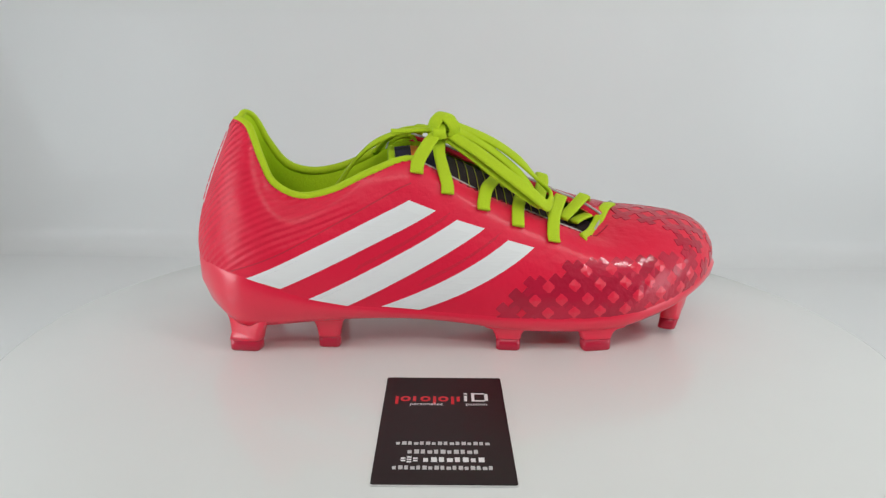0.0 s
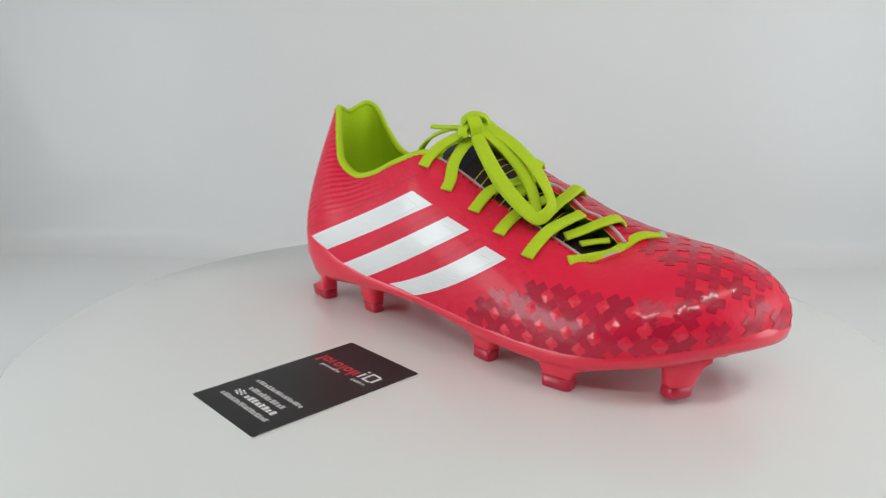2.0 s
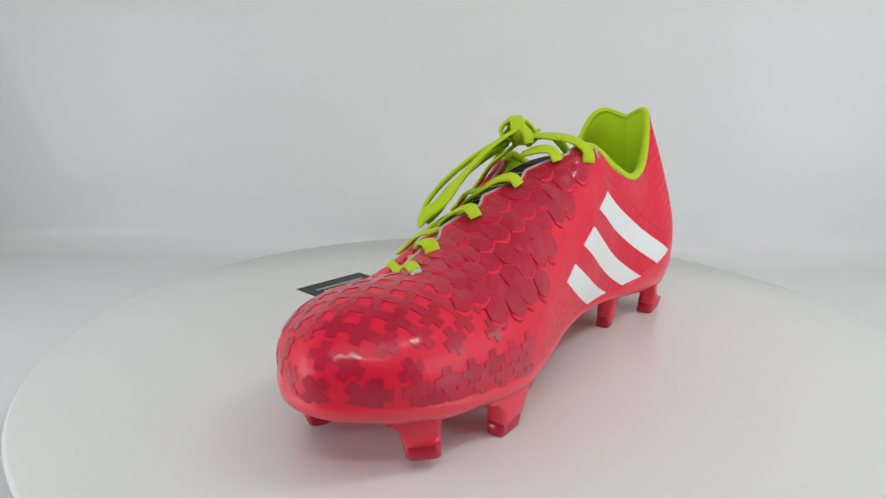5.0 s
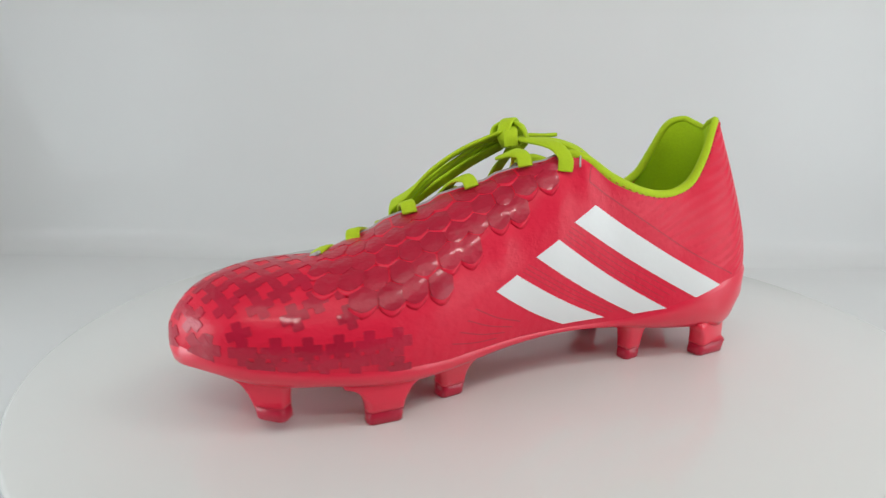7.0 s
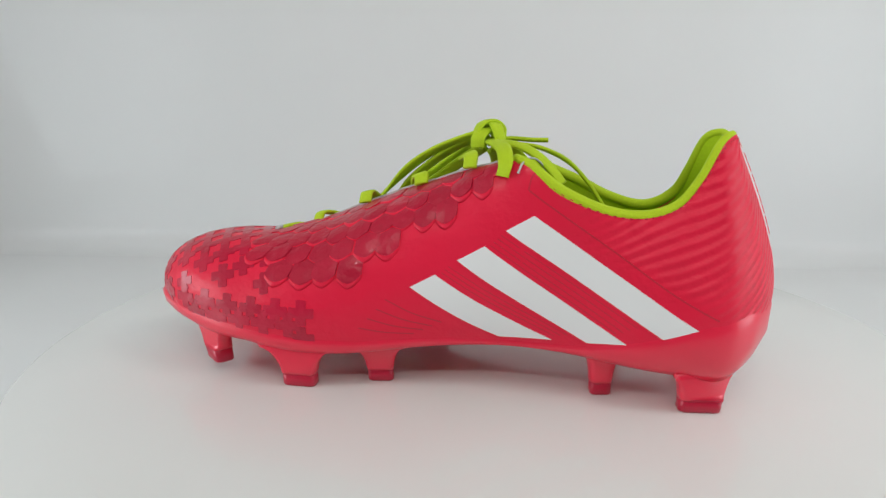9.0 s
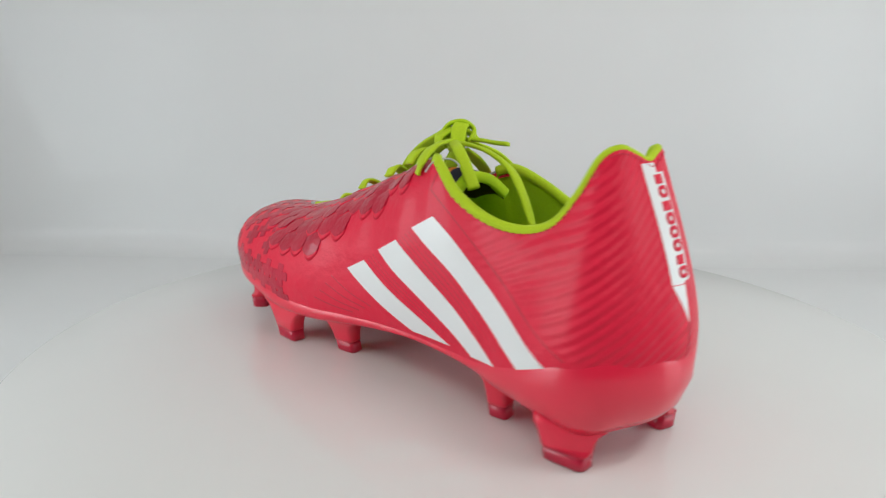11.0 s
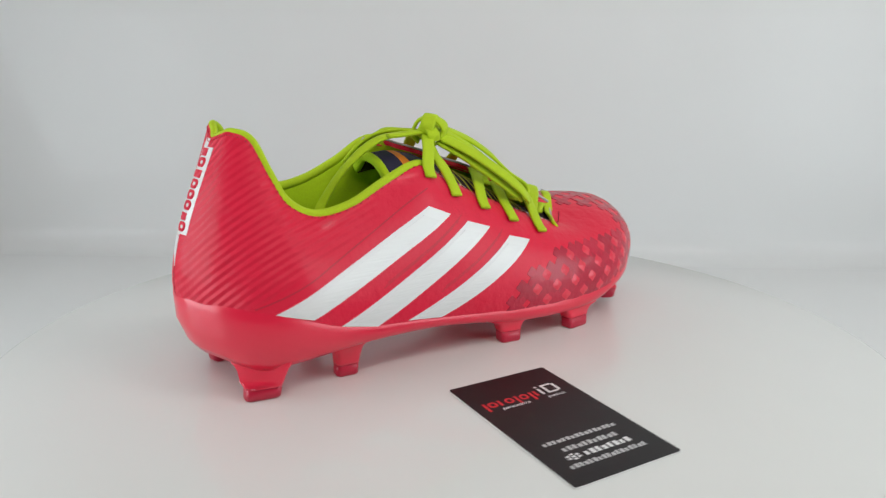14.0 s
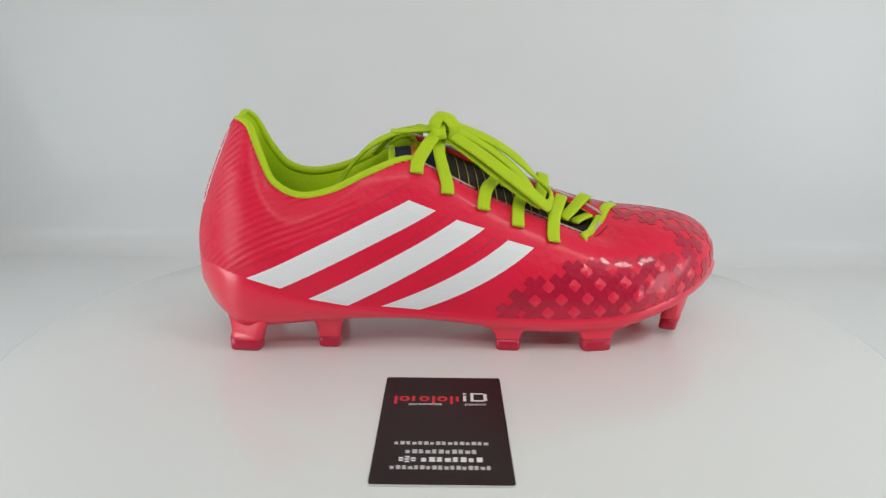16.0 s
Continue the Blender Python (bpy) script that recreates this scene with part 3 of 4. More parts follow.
side_stripe(-1, (112.8, 81.7), (126.6, 75.9), (47, 37.8), (30, 43.0), 0.8)
side_stripe(-1, (137.4, 71), (152.2, 66.2), (80.6, 27.4), (61, 31.8), 1.2)
side_stripe(-1, (164.2, 60.2), (178, 56.2), (118.2, 24.2), (98.2, 26.6), 2.8)
side_stripe(1, (107, 86), (119, 79), (49, 36), (35, 41.5), 1.0)
side_stripe(1, (128, 72), (140, 65), (81, 29), (64, 31), 1.5)
side_stripe(1, (150, 58), (161, 52), (121, 28.5), (97, 28.5), 1.5)


def gem(p, n, a, b, k, keep):
    """A low pink pyramid between four crosses."""
    h, n = cast(p + n * 0.01, -n)
    if h is None or not keep(h):
        return
    rim, low = [], []
    for q in range(4):
        ang = q * math.pi / 2
        for turn in (-0.22, 0.22):
            o = (a * math.cos(ang + turn) + b * math.sin(ang + turn)) * k
            g, m = cast(h + o + n * 0.01, -n)
            if g is None or (g - h).length > 2 * k:
                return
            rim.append(g + m * 0.00022)
            low.append(g - m * 0.0004)
    vv = [h + n * 0.0008] + rim + low
    N = len(rim)
    ff = [(0, 1 + q, 1 + (q + 1) % N) for q in range(N)] + [(1 + q, 1 + N + q, 1 + N + (q + 1) % N, 1 + (q + 1) % N) for q in range(N)]
    part_of("grip_facet", BOOT, vv, ff, M_FACET, smooth=False)


def grip_field(name, centre, du, dv, nu, nv, way, size, keep, tilt=math.pi / 4, stagger=0.5, gems=False, fat=0.165, reach=0.44):
    """A field of crosses on a slanting grid."""
    w = Vector(way).normalized()
    for i in range(nu):
        for j in range(nv):
            p = Vector(centre) + Vector(du) * (i + stagger * (j % 2)) + Vector(dv) * j
            h, n = cast(p - w * 0.12, w)
            if h is None or not keep(h):
                continue
            a = Vector(du).normalized()
            a = (a - n * a.dot(n)).normalized()
            b = n.cross(a)
            k = size * (0.94 + 0.14 * random.random())
            if gems:
                gem(h + a * Vector(du).length * 0.5, n, a, b, size * 0.285, keep)
            # plus-shaped outline, petals slightly swollen
            arm, wd = k * reach, k * fat
            pts = []
            for q in range(4):
                ang = tilt + q * math.pi / 2
                d1 = a * math.cos(ang) + b * math.sin(ang)
                d2 = -a * math.sin(ang) + b * math.cos(ang)
                pts += [d1 * wd - d2 * wd, d1 * arm * 0.93 - d2 * wd * 1.05, d1 * arm - d2 * wd * 0.8, d1 * arm + d2 * wd * 0.8, d1 * arm * 0.93 + d2 * wd * 1.05]
            tops, lows = [], []
            bad = False
            for o in pts:
                # shorten an arm that would reach past the edge of the upper
                for f in (1.0, 0.8, 0.6, 0.4, 0.2):
                    g, m = cast(h + o * f + n * 0.01, -n)
                    if g is not None and (g - h).length < size:
                        break
                else:
                    bad = True
                    break
                tops.append(g + m * 0.0003)
                lows.append(g - m * 0.0004)
            if bad:
                continue
            mid = h + n * 0.00045
            N = len(tops)
            vv = [mid] + tops + tops + lows
            ff = [(0, 1 + q, 1 + (q + 1) % N) for q in range(N)] + [(1 + N + q, 1 + 2 * N + q, 1 + 2 * N + (q + 1) % N, 1 + N + (q + 1) % N) for q in range(N)]
            part_of(name, BOOT, vv, ff, M_GRIP)


# toe cap, seen from above: square lattice a little askew
SKEW = radians(20)
GX, GY = Vector((math.cos(SKEW), math.sin(SKEW), 0)) * 0.0098, Vector((-math.sin(SKEW), math.cos(SKEW), 0)) * 0.0098
grip_field("grip_cross", Vector((0.226, -0.062, 0.06)), GX, GY, 12, 12, (0, 0, -1), 0.0122, lambda h: h.z > 0.0455 and h.x > 0.226 - 0.2 * h.y and h.x > 0.246 - 1.3 * (h.y + 0.014) and h.x < 0.2945, tilt=0.0, stagger=0.0)
# front of the toe
grip_field("grip_cross", Vector((0.30, -0.026, 0.0415)), (0, 0.0136, 0), (-0.002, 0, 0.0066), 6, 1, (-1, 0, -0.15), 0.0142, lambda h: h.z < 0.047 and h.x > 0.268)
# outer forefoot band
grip_field("grip_cross", (0.164, 0, 0.0225), (0.0138, 0, 0.0004), (0, 0, 0.0069), 10, 5, (0, 1, 0), 0.0136, lambda h: h.y < -0.015 and 0.02 < h.z < min(0.047, 0.036 + 0.4 * (h.x - 0.175)) and 0.164 < h.x < 0.272, gems=True, fat=0.20, reach=0.50)
# inner side of the toe: upright crosses
grip_field("grip_cross", (0.210, 0, 0.0265), (0.0124, 0, 0.0002), (0, 0, 0.0062), 7, 4, (0, -1, 0), 0.0128, lambda h: h.y > 0.02 and 0.025 < h.z < 0.045 and h.x > 0.207, tilt=0.0)


def side_line(name, side, pts, width, lift, material):
    """A thin strip on one flank that paints the shade of seams or grooves, through (x, z) millimetres."""
    line = catmull([(x / 1000, 0, z / 1000) for x, z in pts], 8)
    grid = []
    for i, p in enumerate(line):
        t = (line[min(i + 1, len(line) - 1)] - line[max(i - 1, 0)]).normalized()
        n = Vector((-t.z, 0, t.x)) * (width / 2000)
        grid.append([(p.x - n.x, side * 0.12, p.z - n.z), (p.x + n.x, side * 0.12, p.z + n.z)])
    patch(name, BOOT, grid, (0, -side, 0), lift, material)


side_line("seam_shade", -1, [(22, 46), (50, 57), (85, 75), (106, 86.5), (114, 90)], 0.7, 0.0001, M_SHADE_STITCH)
side_line("seam_shade", 1, [(27, 46), (50, 58), (75, 74), (100, 90), (110, 97)], 0.7, 0.0001, M_SHADE_STITCH)
side_line("seam_shade", 1, [(110, 97), (109, 102), (107, 105)], 0.6, 0.0001, M_SHADE_STITCH)
for k in range(4):
    side_line("groove_shade", 1, [(172 + 4 * k, 46 - 4.6 * k), (160 + 4.2 * k, 39.5 - 3.2 * k), (147 + 4.2 * k, 35 - 2.0 * k)], 0.6, 0.00006, M_SHADE_STITCH)
for q in ((121, 77, 60, 39.5), (122.5, 75.5, 63, 38), (124, 74, 66, 36.5), (125.5, 72.5, 69, 35.5), (144, 62, 90, 31.5), (145.5, 60.5, 93, 31), (147, 59, 96, 30.5)):
    side_line("groove_shade", 1, [(q[0], q[1]), ((q[0] + q[2]) / 2, (q[1] + q[3]) / 2 - 1), (q[2], q[3])], 0.35, 0.00004, M_SHADE_STITCH)
for k in range(3):
    side_line("groove_shade", -1, [(134 - 1.2 * k, 74.5 - 1.3 * k), (109 - 1.2 * k, 60.3 - 1.3 * k), (86 - 1.2 * k, 48.6 - 1.3 * k)], 0.3, 0.00003, M_SHADE_STITCH)
    side_line("groove_shade", -1, [(160.5 - 1.2 * k, 63.8 - 1.3 * k), (141 - 1.2 * k, 51.6 - 1.3 * k), (120 - 1.2 * k, 40.6 - 1.3 * k)], 0.3, 0.00003, M_SHADE_STITCH)
# stitches along the outer edge of the throat
for k in range(34):
    i = STEPS * 10 + 2 + k * 2
    a, b = bez(i, 0.955), bez(i + 1, 0.955)
    d = (b - a) * 0.8
    n = Vector((0, -0.5, 0.85))
    vv, ff = ribbon([a + n * 0.0002, a + d * 0.5 + n * 0.0003, a + d + n * 0.0002], 0.0006, 0.0005, tuple(n), steps=1, sides=6)
    part_of("stitch", BOOT, vv, ff, M_STITCH)

for k in range(-62, 64):
    # fine stitches under the collar rim
    i = 2 * k
    a, b = bez(i, 0.972), bez(i + 1, 0.972)
    d = (b - a) * 0.75
    n = ((b - a).cross(bez(i, 0.99) - bez(i, 0.95))).normalized()
    vv, ff = ribbon([a + n * 0.0001, a + d * 0.5 + n * 0.0002, a + d + n * 0.0001], 0.0006, 0.0005, tuple(n), steps=1, sides=6)
    part_of("stitch", BOOT, vv, ff, M_SHADE_STITCH)

# inner side: broad grip scales


def surf(i, t):
    """Point and outward normal of the upper at loop place i, height t."""
    k = math.floor(i)
    f = i - k
    p = bez(k, t).lerp(bez(k + 1, t), f)
    a = bez(k + 1, t) - bez(k, t)
    b = bez(k, min(1.0, t + 0.02)) - bez(k, t - 0.02)
    return p, a.cross(b).normalized()


def scale_piece(i, t, di, dt, lift, lip):
    """One moulded plate whose lower edge ends in a blunt point, with a rounded lip along that edge."""
    R, C = 13, 8
    tops, lows = [], []
    tilt = random.uniform(-0.00025, 0.00025)
    for r in range(R):
        for q in range(C):
            a, b = -1 + r / 6, -1 + 2 * q / 7
            point = 1.32 - 0.55 * abs(a) ** 1.7
            pb = b if b > 0 else b * point
            p, n = surf(i + a * (1 - 0.05 * b * b) * di, min(0.985, max(0.05, t + pb * dt)))
            dish = 0.00035 * (1 - a * a) * (1 - b * b)
            tops.append(p + n * (lift * (0.55 - 0.45 * b) + dish + tilt * a))
            lows.append(p - n * 0.0006)
    ff = [(r * C + q, r * C + q + 1, (r + 1) * C + q + 1, (r + 1) * C + q) for r in range(R - 1) for q in range(C - 1)]
    border = [q for q in range(C)] + [r * C + C - 1 for r in range(1, R)] + [(R - 1) * C + q for q in range(C - 2, -1, -1)] + [r * C for r in range(R - 2, 0, -1)]
    n, m = R * C, len(border)
    vv = tops + [tops[b] for b in border] + [lows[b] for b in border]
    ff += [(n + (k + 1) % m, n + m + (k + 1) % m, n + m + k, n + k) for k in range(m)]
    piece = part_of("grip_scale", BOOT, vv, ff, M_PLATE)
    rr = []
    for r in range(R):
        a = -1 + r / 6
        tt = min(0.985, max(0.05, t - (1.32 - 0.55 * abs(a) ** 1.7) * dt))
        p, nn = surf(i + a * 0.97 * di, tt)
        p2, _ = surf(i + a * 0.97 * di, min(0.99, tt + 0.02))
        up = (p2 - p).normalized()
        g = lip * (0.55 + 0.45 * (1 - a * a))
        c = p + nn * lift * 0.25
        # low rounded bead: proud at the plate, fading out downhill
        rr.append([c + up * g * 0.5 + nn * g * 0.2, c + up * g * 0.1 + nn * g * 0.75, c - up * g * 0.8 + nn * g * 0.72, c - up * g * 2.0 + nn * g * 0.3, c - up * g * 3.4 - nn * g * 0.5, c - nn * g * 0.6])
    vv, ff = loft(rr, True, True)
    part_of("scale_lip", piece, vv, ff, M_UPPER)


FIRST = STEPS * (1 + len(OUTER_ST) + len(OUTER_TOE))
for r in range(6):
    for c in range(12):
        i = FIRST + 15 + 5.2 * (c + 0.5 * (r % 2))
        t = 0.925 - 0.122 * r
        u = bez(int(i), t).x
        low = lerp_table([(0.125, 0.80), (0.145, 0.69), (0.165, 0.57), (0.185, 0.45), (0.205, 0.40), (0.24, 0.48)], u)
        if t < low or i > FIRST + 74:
            continue
        edge = t - 0.122 < low
        scale_piece(i + random.uniform(-0.3, 0.3), t + random.uniform(-0.012, 0.010), 2.62 + random.uniform(-0.12, 0.08), 0.064 + (0.006 if edge else 0), (0.0010 if edge else 0.00045) + random.uniform(0, 0.0002), 0.0008 if edge else random.choice((0.0003, 0.0004, 0.0007)))

# ---------------- laces ----------------
LW, LT = 0.0070, 0.0020


def lace(name, pts, up=(0, 0, 1), width=LW, label="", **kw):
    mm = [Vector(p) / 1000 for p in pts]
    vv, ff = ribbon(mm, width, LT, up, **kw)
    return part_of(name, BOOT, vv, ff, M_LIME, label)


def strap(pts):
    """A lace that leaves an eyelet and lies over the edge of the throat; pts in boot millimetres."""
    out = []
    for k, (x, y, z) in enumerate(pts):
        if y < -14:
            # lie on the outside of the upper, not in it
            h, _ = cast((x / 1000, -0.15, z / 1000), (0, 1, 0))
            if h is not None and h.y < 0:
                y = min(y, h.y * 1000 - (0.5 if k == 0 else 1.0))
            z += 2.6 if k == 0 else 1.0 if k == 1 else 0.0
        out.append((x, y, z))
    pts = out
    ups = []
    for p in pts:
        y, z = p[1], p[2]
        ups.append(Vector((0.25, -0.9 if y < -24 else (0.5 if y > 6 else -0.1), 1.0)).normalized())
    return lace("lace_strap", pts, ups, steps=7)


# over the outer eyelets towards the middle
strap([(117, -30.5, 92.5), (118, -30.5, 99), (122, -25, 106), (127, -17, 111), (132, -11, 114)])
strap([(133, -29, 81.5), (133, -30, 88), (131, -26, 97), (130, -18, 104), (131, -11, 109)])
strap([(152, -29.5, 73), (152.5, -30.5, 78), (155, -25, 85), (160, -17, 88), (166, -6, 91)])
strap([(170, -29.5, 64.5), (170.5, -30.5, 69), (172, -26, 75), (175, -18, 79), (180, -8, 82)])
strap([(189, -30, 56.5), (189.5, -31.5, 62), (192, -26, 70), (196, -17, 74), (200, -8, 77)])
# over the inner eyelets
strap([(122, 26, 102), (121, 24, 108), (123, 16, 113), (128, 4, 114), (132, -4, 114)])
strap([(138, 17.5, 104), (138, 14, 108.5), (140, 8, 109), (143, 0, 106)])
strap([(162, 11, 94.5), (163, 7, 98), (166, 0, 96), (168, -8, 90), (167, -16, 84)])
strap([(191, 7, 83.5), (191, 3, 87.5), (190, -4, 85), (187, -12, 80), (184, -19, 74)])
strap([(217, 3.5, 72), (216, 0, 75.5), (211, -7, 74), (204, -14, 70), (198, -20, 67)])
# lowest bar, twisted, lying on the vamp
BAR = []
for x, y, gap in ((207, -30.8, 0.6), (213, -22, 0.9), (220, -11.5, 1.0), (228, -1, 0.8), (235, 8.5, 0.4)):
    h, n = cast((x / 1000, y / 1000, 0.12), (0, 0, -1))
    BAR.append((x, y, max(h.z * 1000 if h else 0.0, 53 + (y + 31) * 0.36) + gap))
lace("lace_bar", BAR, [Vector((0.3, -0.7, 0.6)), Vector((0.9, -0.5, 0.3)), Vector((0.3, -0.3, 0.9)), Vector((0.2, -0.3, 0.95)), Vector((0.1, 0, 1))], width=0.0060, taper=0.1)
for a, b in ((4, 3),):
    e, d = Vector(BAR[a]) / 1000, (Vector(BAR[a]) - Vector(BAR[b])).normalized() * 0.0022
    vv, ff = ribbon([e - d * 0.2, e + d], 0.0048, 0.0021, (0.2, -0.5, 0.9), steps=3)
    part_of("aglet", BOOT, vv, ff, M_AGLET, "clear grey lace end")
lace("lace_strap", [(205, -17, 64), (210, -12, 65), (216, -8, 66)], (0, 0, 1))
# bow: two loops hanging towards the toe
lace("lace_loop", [(134, -7, 118), (146, -9, 114), (160, -11, 107.8), (173, -13, 99), (184, -16, 88), (190.5, -22, 81), (187, -29, 76), (178, -32, 83), (165, -30, 93), (150, -23, 104), (137, -14, 112)], [Vector((0.4, -0.5, 0.8))] * 4 + [Vector((0.9, -0.2, 0.4)), Vector((0.9, -0.3, 0.1)), Vector((0.8, -0.6, 0.2))] + [Vector((0.3, -0.8, 0.5))] * 4, width=0.0068)
lace("lace_loop", [(134, -11, 116), (147, -13, 111), (161, -15, 102.2), (173, -18, 92), (181, -22, 82), (183, -27, 77), (175, -29, 82), (162, -27, 91), (149, -21, 101), (136, -13, 110)], [Vector((0.4, -0.5, 0.8))] * 4 + [Vector((0.8, -0.4, 0.3)), Vector((0.7, -0.6, 0.2))] + [Vector((0.2, -0.8, 0.5))] * 4, width=0.0066)
# knot: crossing wraps
lace("lace_knot", [(127, -11, 112), (128, -15, 118), (132, -12, 122.5), (137, -7, 121), (139, -5, 115), (136, -6, 110)], [Vector((-0.6, -0.6, 0.2)), Vector((-0.5, -0.8, 0.5)), Vector((0, -0.2, 1)), Vector((0.6, 0.3, 0.8)), Vector((0.9, 0.4, 0)), Vector((0.7, 0.3, -0.6))], width=0.0075)
lace("lace_knot", [(138, -14, 111), (138, -16, 117), (133, -13, 121.5), (129, -6, 120), (127, -3, 113), (130, -4, 109)], [Vector((0.5, -0.8, -0.2)), Vector((0.4, -0.9, 0.4)), Vector((0, -0.2, 1)), Vector((-0.5, 0.4, 0.8)), Vector((-0.8, 0.5, 0)), Vector((-0.5, 0.6, -0.6))], width=0.0072)
lace("lace_knot", [(131, -17, 110), (130, -17.5, 114), (131, -12, 118), (134, -7, 119), (137, -1, 116), (137, 0, 111)], [Vector((-0.2, -1, 0)), Vector((-0.2, -1, 0.3)), Vector((0, -0.4, 1)), Vector((0, 0.2, 1)), Vector((0.2, 0.9, 0.4)), Vector((0.1, 1, 0))], width=0.007)
# free ends
lace("lace_end", [(131, -11, 114), (122, -12, 114.5), (113, -13, 114), (105, -14, 114)], (0, -0.3, 1), width=0.0038)
lace("lace_end", [(131, -6, 113), (118, -3, 113), (106, -3, 111), (94, -4, 105), (84, -2, 95), (76, 0, 83), (72, 0, 76)], (0.3, -0.2, 1), width=0.0052)
lace("lace_end", [(131, -3, 113), (122, 4, 114), (112, 10, 112), (103, 14, 106), (96, 16, 98)], (0.2, 0.2, 1), width=0.0055)


# ---------------- heel band with its mark as plain shapes ----------------
def rear_patch(name, y0, y1, z0, z1, lift, material, label="", slant=0.0, rows=12):
    grid = []
    for i in range(rows + 1):
        z = z0 + (z1 - z0) * i / rows
        row = []
        for j in range(5):
            a, b = y0, y1
            if slant:
                b = y1 - (y1 - y0) * slant * (1 - i / rows)
            row.append((-0.1, a + (b - a) * j / 4, z))
        grid.append(row)
    return patch(name, BOOT, grid, (1, 0, 0), lift, material, label)


rear_patch("heel_band", -0.001, 0.0055, 0.0745, 0.1165, 0.0002, M_WHITE, "white heel band", rows=18)
rear_patch("heel_band_point", -0.0008, 0.0055, 0.0605, 0.0742, 0.0002, M_WHITE, "pointed white end of the heel band", slant=0.97)
rear_patch("heel_mark_ground", -0.0062, -0.0011, 0.0752, 0.1130, 0.00018, M_WHITE, "white ground of the heel mark", rows=18)
def rear_loop(y0, y1, z0, z1, thick):
    """A plain rounded loop of print on the heel."""
    cy, cz = (y0 + y1) / 2, (z0 + z1) / 2
    out = rounded_outline(y1 - y0, z1 - z0, (z1 - z0) * 0.40, 3)
    inn = rounded_outline(y1 - y0 - 2 * thick, z1 - z0 - 2 * thick, (z1 - z0) * 0.40 - thick * 0.7, 3)
    rr = []
    for o, lift in ((out, -0.0003), (out, 0.00055), (inn, 0.00055), (inn, -0.0003)):
        ring = []
        for py, pz in o:
            h, n = cast((-0.1, cy + py, cz + pz), (1, 0, 0))
            ring.append(h + n * lift)
        rr.append(ring)
    vv, ff = loft(rr)
    part_of("mark_loop", BOOT, vv, ff, M_UPPER)


for k in range(8):
    z = 0.0764 + k * 0.00465
    if k in (1, 5, 7):
        rear_patch("mark_bar", -0.0042 if k == 5 else -0.0030, 0.0014, z + 0.0002, z + 0.0034, 0.00055, M_UPPER, rows=3)
    else:
        rear_loop(-0.0042, 0.0014, z, z + 0.0041, 0.00125)
rear_patch("heel_seam", -0.00055, -0.0003, 0.0475, 0.0605, 0.0002, M_STITCH)

# ---------------- business card ----------------
CARD_BASE = Matrix.Translation((-0.0093, -0.0946, 0.0001)) @ pose(0, 0, 0, 0, 0, 2.2)
CARD = tagged(new("business_card"), "black business card with red and white print lying on the disc", "business card")
CARD.matrix_world = CARD_BASE
CW, CH, CT = 0.0552, 0.0912, 0.0007


def card():
    o = [(x, y - 0.0012 if y < 0 else y) for x, y in rounded_outline(CW, CH, 0.0012, 3)]
    z = lambda x, y: 0.0006 * (y / 0.045) ** 2 * (1 if y < 0 else 0.5)
    rr = [[Vector((x * 0.998, y * 0.998, 0.0)) for x, y in o], [Vector((x, y, 0.0001)) for x, y in o], [Vector((x, y, CT)) for x, y in o]]
    vv, ff = loft(rr, True, True)
    part_of("card_stock", CARD, vv, ff, M_PAPER, "white paper core", smooth=False)
    rr = [[Vector((x * 0.994, y * 0.996, CT)) for x, y in o], [Vector((x * 0.994, y * 0.996, CT + 0.00008)) for x, y in o]]
    vv, ff = loft(rr, True, True)
    part_of("printed_face", CARD, vv, ff, M_CARD, "black printed face", smooth=False)


card()
INK_Z = CT + 0.00008


def bar(name, x0, y0, x1, y1, material, parent=CARD, label=""):
    z0, z1 = INK_Z - 0.00003, INK_Z + 0.00005
    vv = [Vector(p) for p in ((x0, y0, z0), (x1, y0, z0), (x1, y1, z0), (x0, y1, z0), (x0, y0, z1), (x1, y0, z1), (x1, y1, z1), (x0, y1, z1))]
    ff = [(0, 3, 2, 1), (4, 5, 6, 7), (0, 1, 5, 4), (1, 2, 6, 5), (2, 3, 7, 6), (3, 0, 4, 7)]
    return part_of(name, parent, vv, ff, material, label, smooth=False)


def word_bars(y, x0, x1, h, count, material, name="print_bar"):
    """Contact details as a row of plain bars, two widths in turn with thin gaps."""
    step = (x1 - x0) / count
    for k in range(count):
        tall = h * (1.0 if k % 3 else 0.8)
        bar(name, x0 + k * step, y - h / 2, x0 + (k + (0.74 if k % 2 else 0.62)) * step, y - h / 2 + tall, material)


def loop_mark(name, x0, y0, x1, y1, thick, material):
    """A plain rounded loop of print."""
    cx, cy, sx, sy = (x0 + x1) / 2, (y0 + y1) / 2, x1 - x0, y1 - y0
    out = rounded_outline(sx, sy, min(sx, sy) * 0.42, 4)
    inn = rounded_outline(sx - 2 * thick, sy - 2 * thick, min(sx, sy) * 0.42 - thick * 0.8, 4)
    rr = [[Vector((cx + px, cy + py, z)) for px, py in o] for o, z in ((out, INK_Z - 0.00003), (out, INK_Z + 0.00005), (inn, INK_Z + 0.00005), (inn, INK_Z - 0.00003))]
    vv, ff = loft(rr)
    part_of(name, CARD, vv, ff, material, smooth=False)


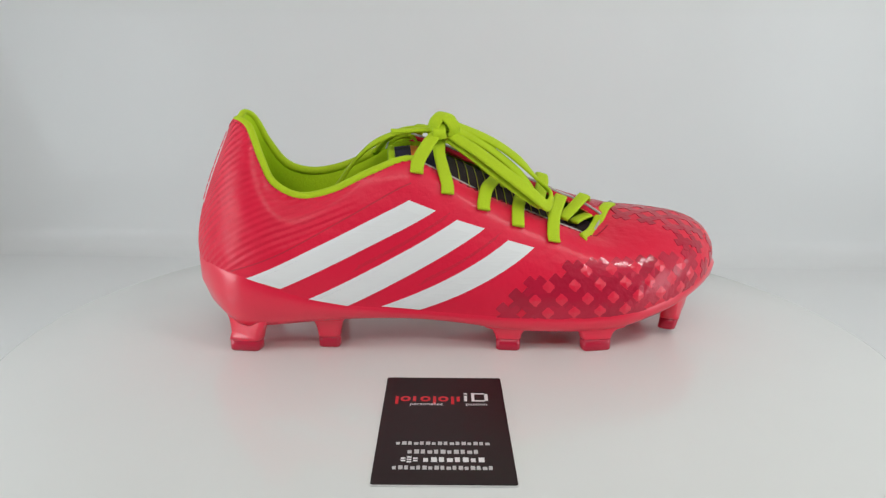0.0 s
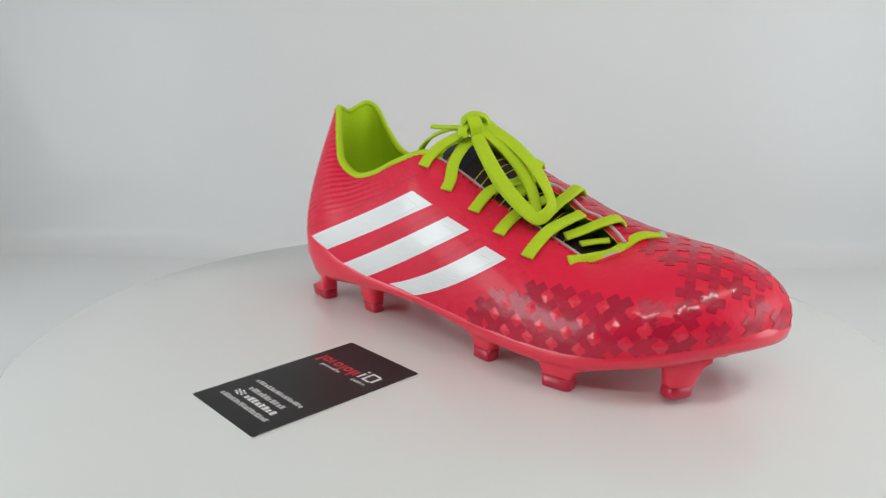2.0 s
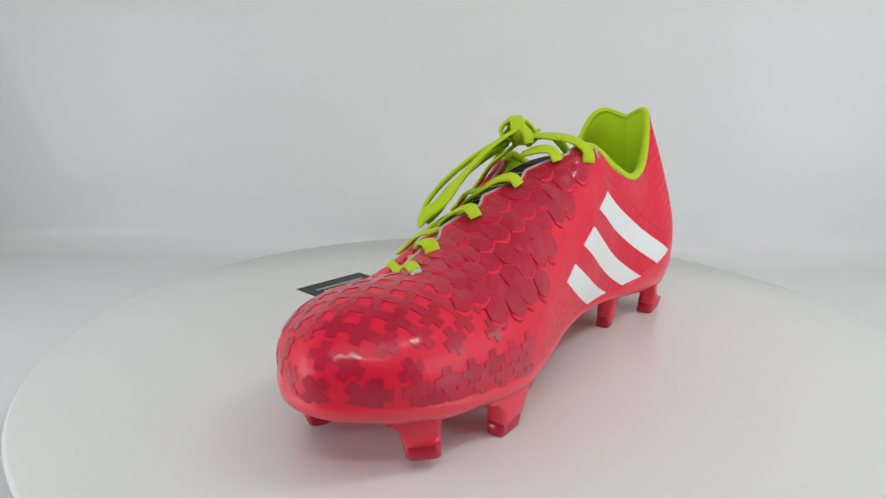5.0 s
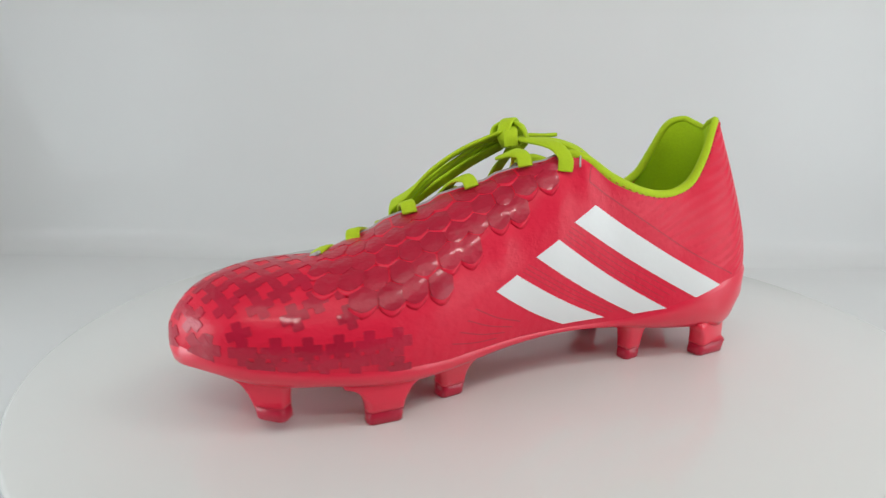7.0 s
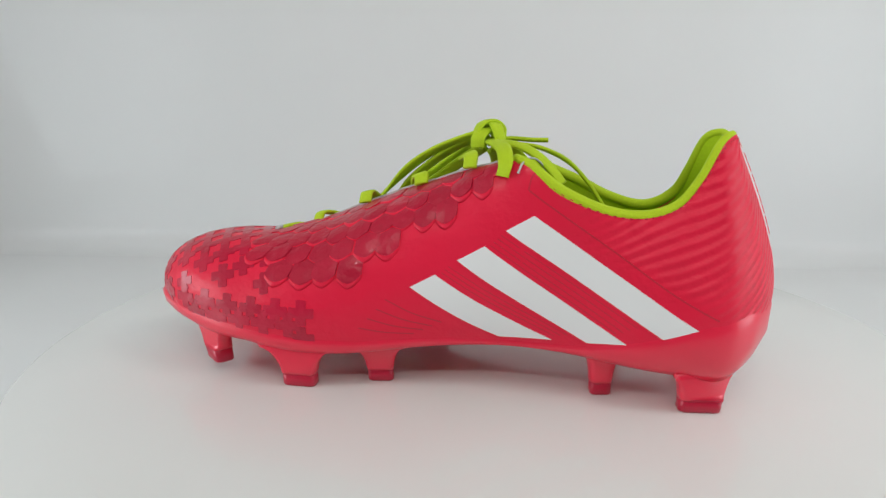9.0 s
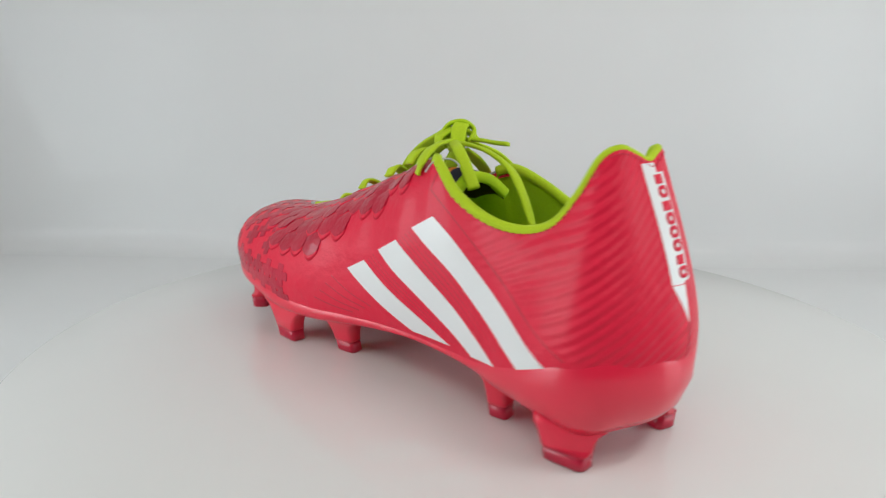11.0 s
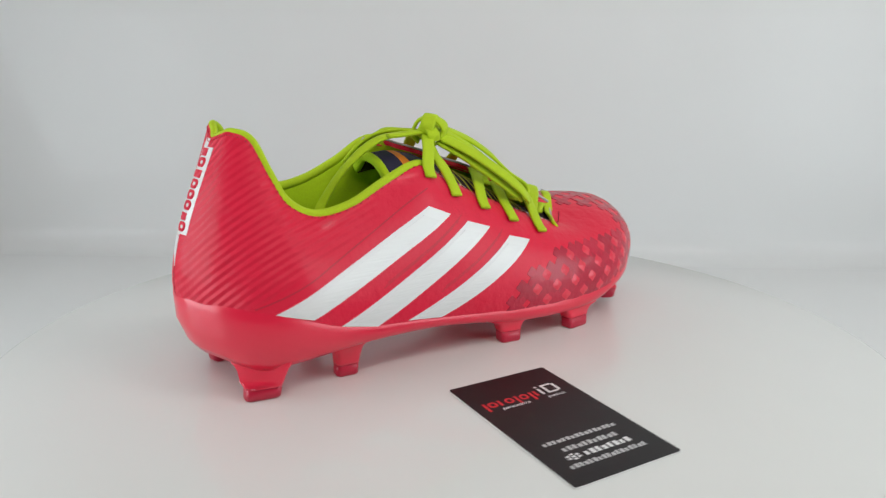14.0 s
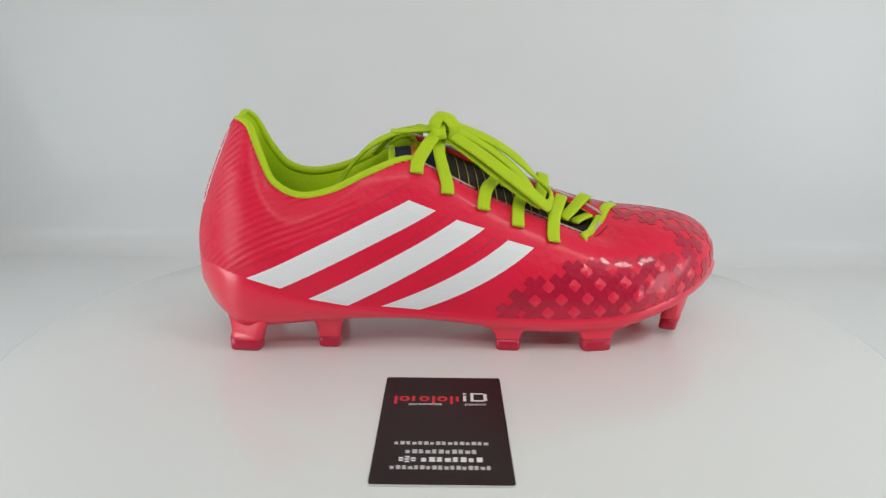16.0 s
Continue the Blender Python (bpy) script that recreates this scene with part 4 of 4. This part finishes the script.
def lettering(text, size, x, y, material):
    cu = bpy.data.curves.new("lettering", "FONT")
    cu.body, cu.size, cu.extrude = text, size, 0.00003
    tmp = bpy.data.objects.new("lettering_tmp", cu)
    me = bpy.data.meshes.new_from_object(tmp)
    bpy.data.objects.remove(tmp)
    me.materials.clear()
    me.materials.append(material)
    ob = new("lettering", me)
    ob.parent = CARD
    ob.location = (x, y, INK_Z + 0.00004)
    return ob


# brand mark as plain shapes: red loops and bars, then white ones
for x in (-0.0199, -0.0108, -0.0026):
    loop_mark("mark_loop", x, 0.0203, x + 0.0046, 0.0252, 0.0012, M_RED)
for x, lo in ((-0.0222, 0.0176), (-0.0142, 0.0203), (-0.0050, 0.0176), (0.0032, 0.0176), (0.0058, 0.0203)):
    bar("mark_block", x, lo, x + 0.0014, 0.0252, M_RED)
bar("mark_block", 0.0092, 0.0205, 0.0106, 0.0262, M_INK)
bar("mark_block", 0.0092, 0.0274, 0.0106, 0.0288, M_INK)
for a in ((0.0126, 0.0205, 0.0140, 0.0288), (0.0140, 0.0276, 0.0186, 0.0288), (0.0140, 0.0205, 0.0186, 0.0217), (0.0186, 0.0213, 0.0202, 0.0280)):
    bar("mark_block", *a, M_INK)
lettering("personalize", 0.0033, -0.0155, 0.0166, M_INK)
lettering("passion", 0.0033, 0.0098, 0.0166, M_INK)
word_bars(-0.0168, -0.0195, 0.0192, 0.0025, 16, M_GREY)
word_bars(-0.0233, -0.0146, 0.0145, 0.0030, 11, M_GREY)
word_bars(-0.0292, -0.0082, 0.0166, 0.0034, 8, M_INK)
word_bars(-0.0350, -0.0200, 0.0195, 0.0027, 17, M_GREY)
for dx, dy in ((0, 0), (0, 1), (1, 0.5), (1, 1.5), (1, -0.5), (2, 0), (2, 1)):
    bar("mark_dot", -0.0170 + dx * 0.0024, -0.0306 + dy * 0.0017, -0.0152 + dx * 0.0024, -0.0295 + dy * 0.0017, M_INK)


# clear plastic tag fastener left in the collar
vv, ff = ribbon([Vector(q) / 1000 for q in ((115, 27.5, 104), (113, 24, 108.5), (109, 18, 109.5), (105, 15.5, 106), (103, 14.5, 101))], 0.0009, 0.0009, (0, 0, 1), steps=5, sides=8)
part_of("tag_fastener", BOOT, vv, ff, M_AGLET, "thin clear plastic tag fastener")

# ---------------- the turning table ----------------
TURN = [(0, 0), (0.3, -1.2), (0.5, -7.3), (1, -24.7), (1.5, -32.93), (2, -46.33), (2.5, -59.43), (3, -77.59), (3.5, -89.53), (4, -108.32), (4.5, -121.74), (4.7, -128.54), (5.4, -139.5), (6.1, -150.0), (6.8, -160.08), (7, -164.6), (7.5, -177.7), (8, -177.75), (8.2, -181.92), (9.2, -201.0), (10.3, -218.32), (10.5, -218.59), (11, -233.99), (11.5, -249.68), (12, -270.55), (12.5, -276.93), (13, -297.05), (13.5, -310.73), (14, -330.16), (14.5, -338.13), (15, -352.4), (15.5, -354.07), (16, -360.36)]


def turned(t):
    """Monotone smooth angle of the table in degrees."""
    T = [a for a, _ in TURN]
    A = [b for _, b in TURN]
    S = [(A[i + 1] - A[i]) / (T[i + 1] - T[i]) for i in range(len(T) - 1)]
    i = min(max(k for k in range(len(T)) if T[k] <= t + 1e-9), len(T) - 2)

    def slope(k):
        if k == 0 or k == len(T) - 1:
            return S[min(k, len(S) - 1)]
        a, b = S[k - 1], S[k]
        return 0.0 if a * b <= 0 else 2 * a * b / (a + b)

    w = T[i + 1] - T[i]
    s = (t - T[i]) / w
    return (2 * s**3 - 3 * s**2 + 1) * A[i] + (s**3 - 2 * s**2 + s) * w * slope(i) + (-2 * s**3 + 3 * s**2) * A[i + 1] + (s**3 - s**2) * w * slope(i + 1)


def motions():
    times = [k / 10 for k in range(161)]
    for thing, base in ((TABLE, Matrix.Identity(4)), (BOOT, BOOT_BASE), (CARD, CARD_BASE)):
        walk(thing, [(t, pose(0, 0, 0, 0, 0, turned(t)) @ base) for t in times])


motions()
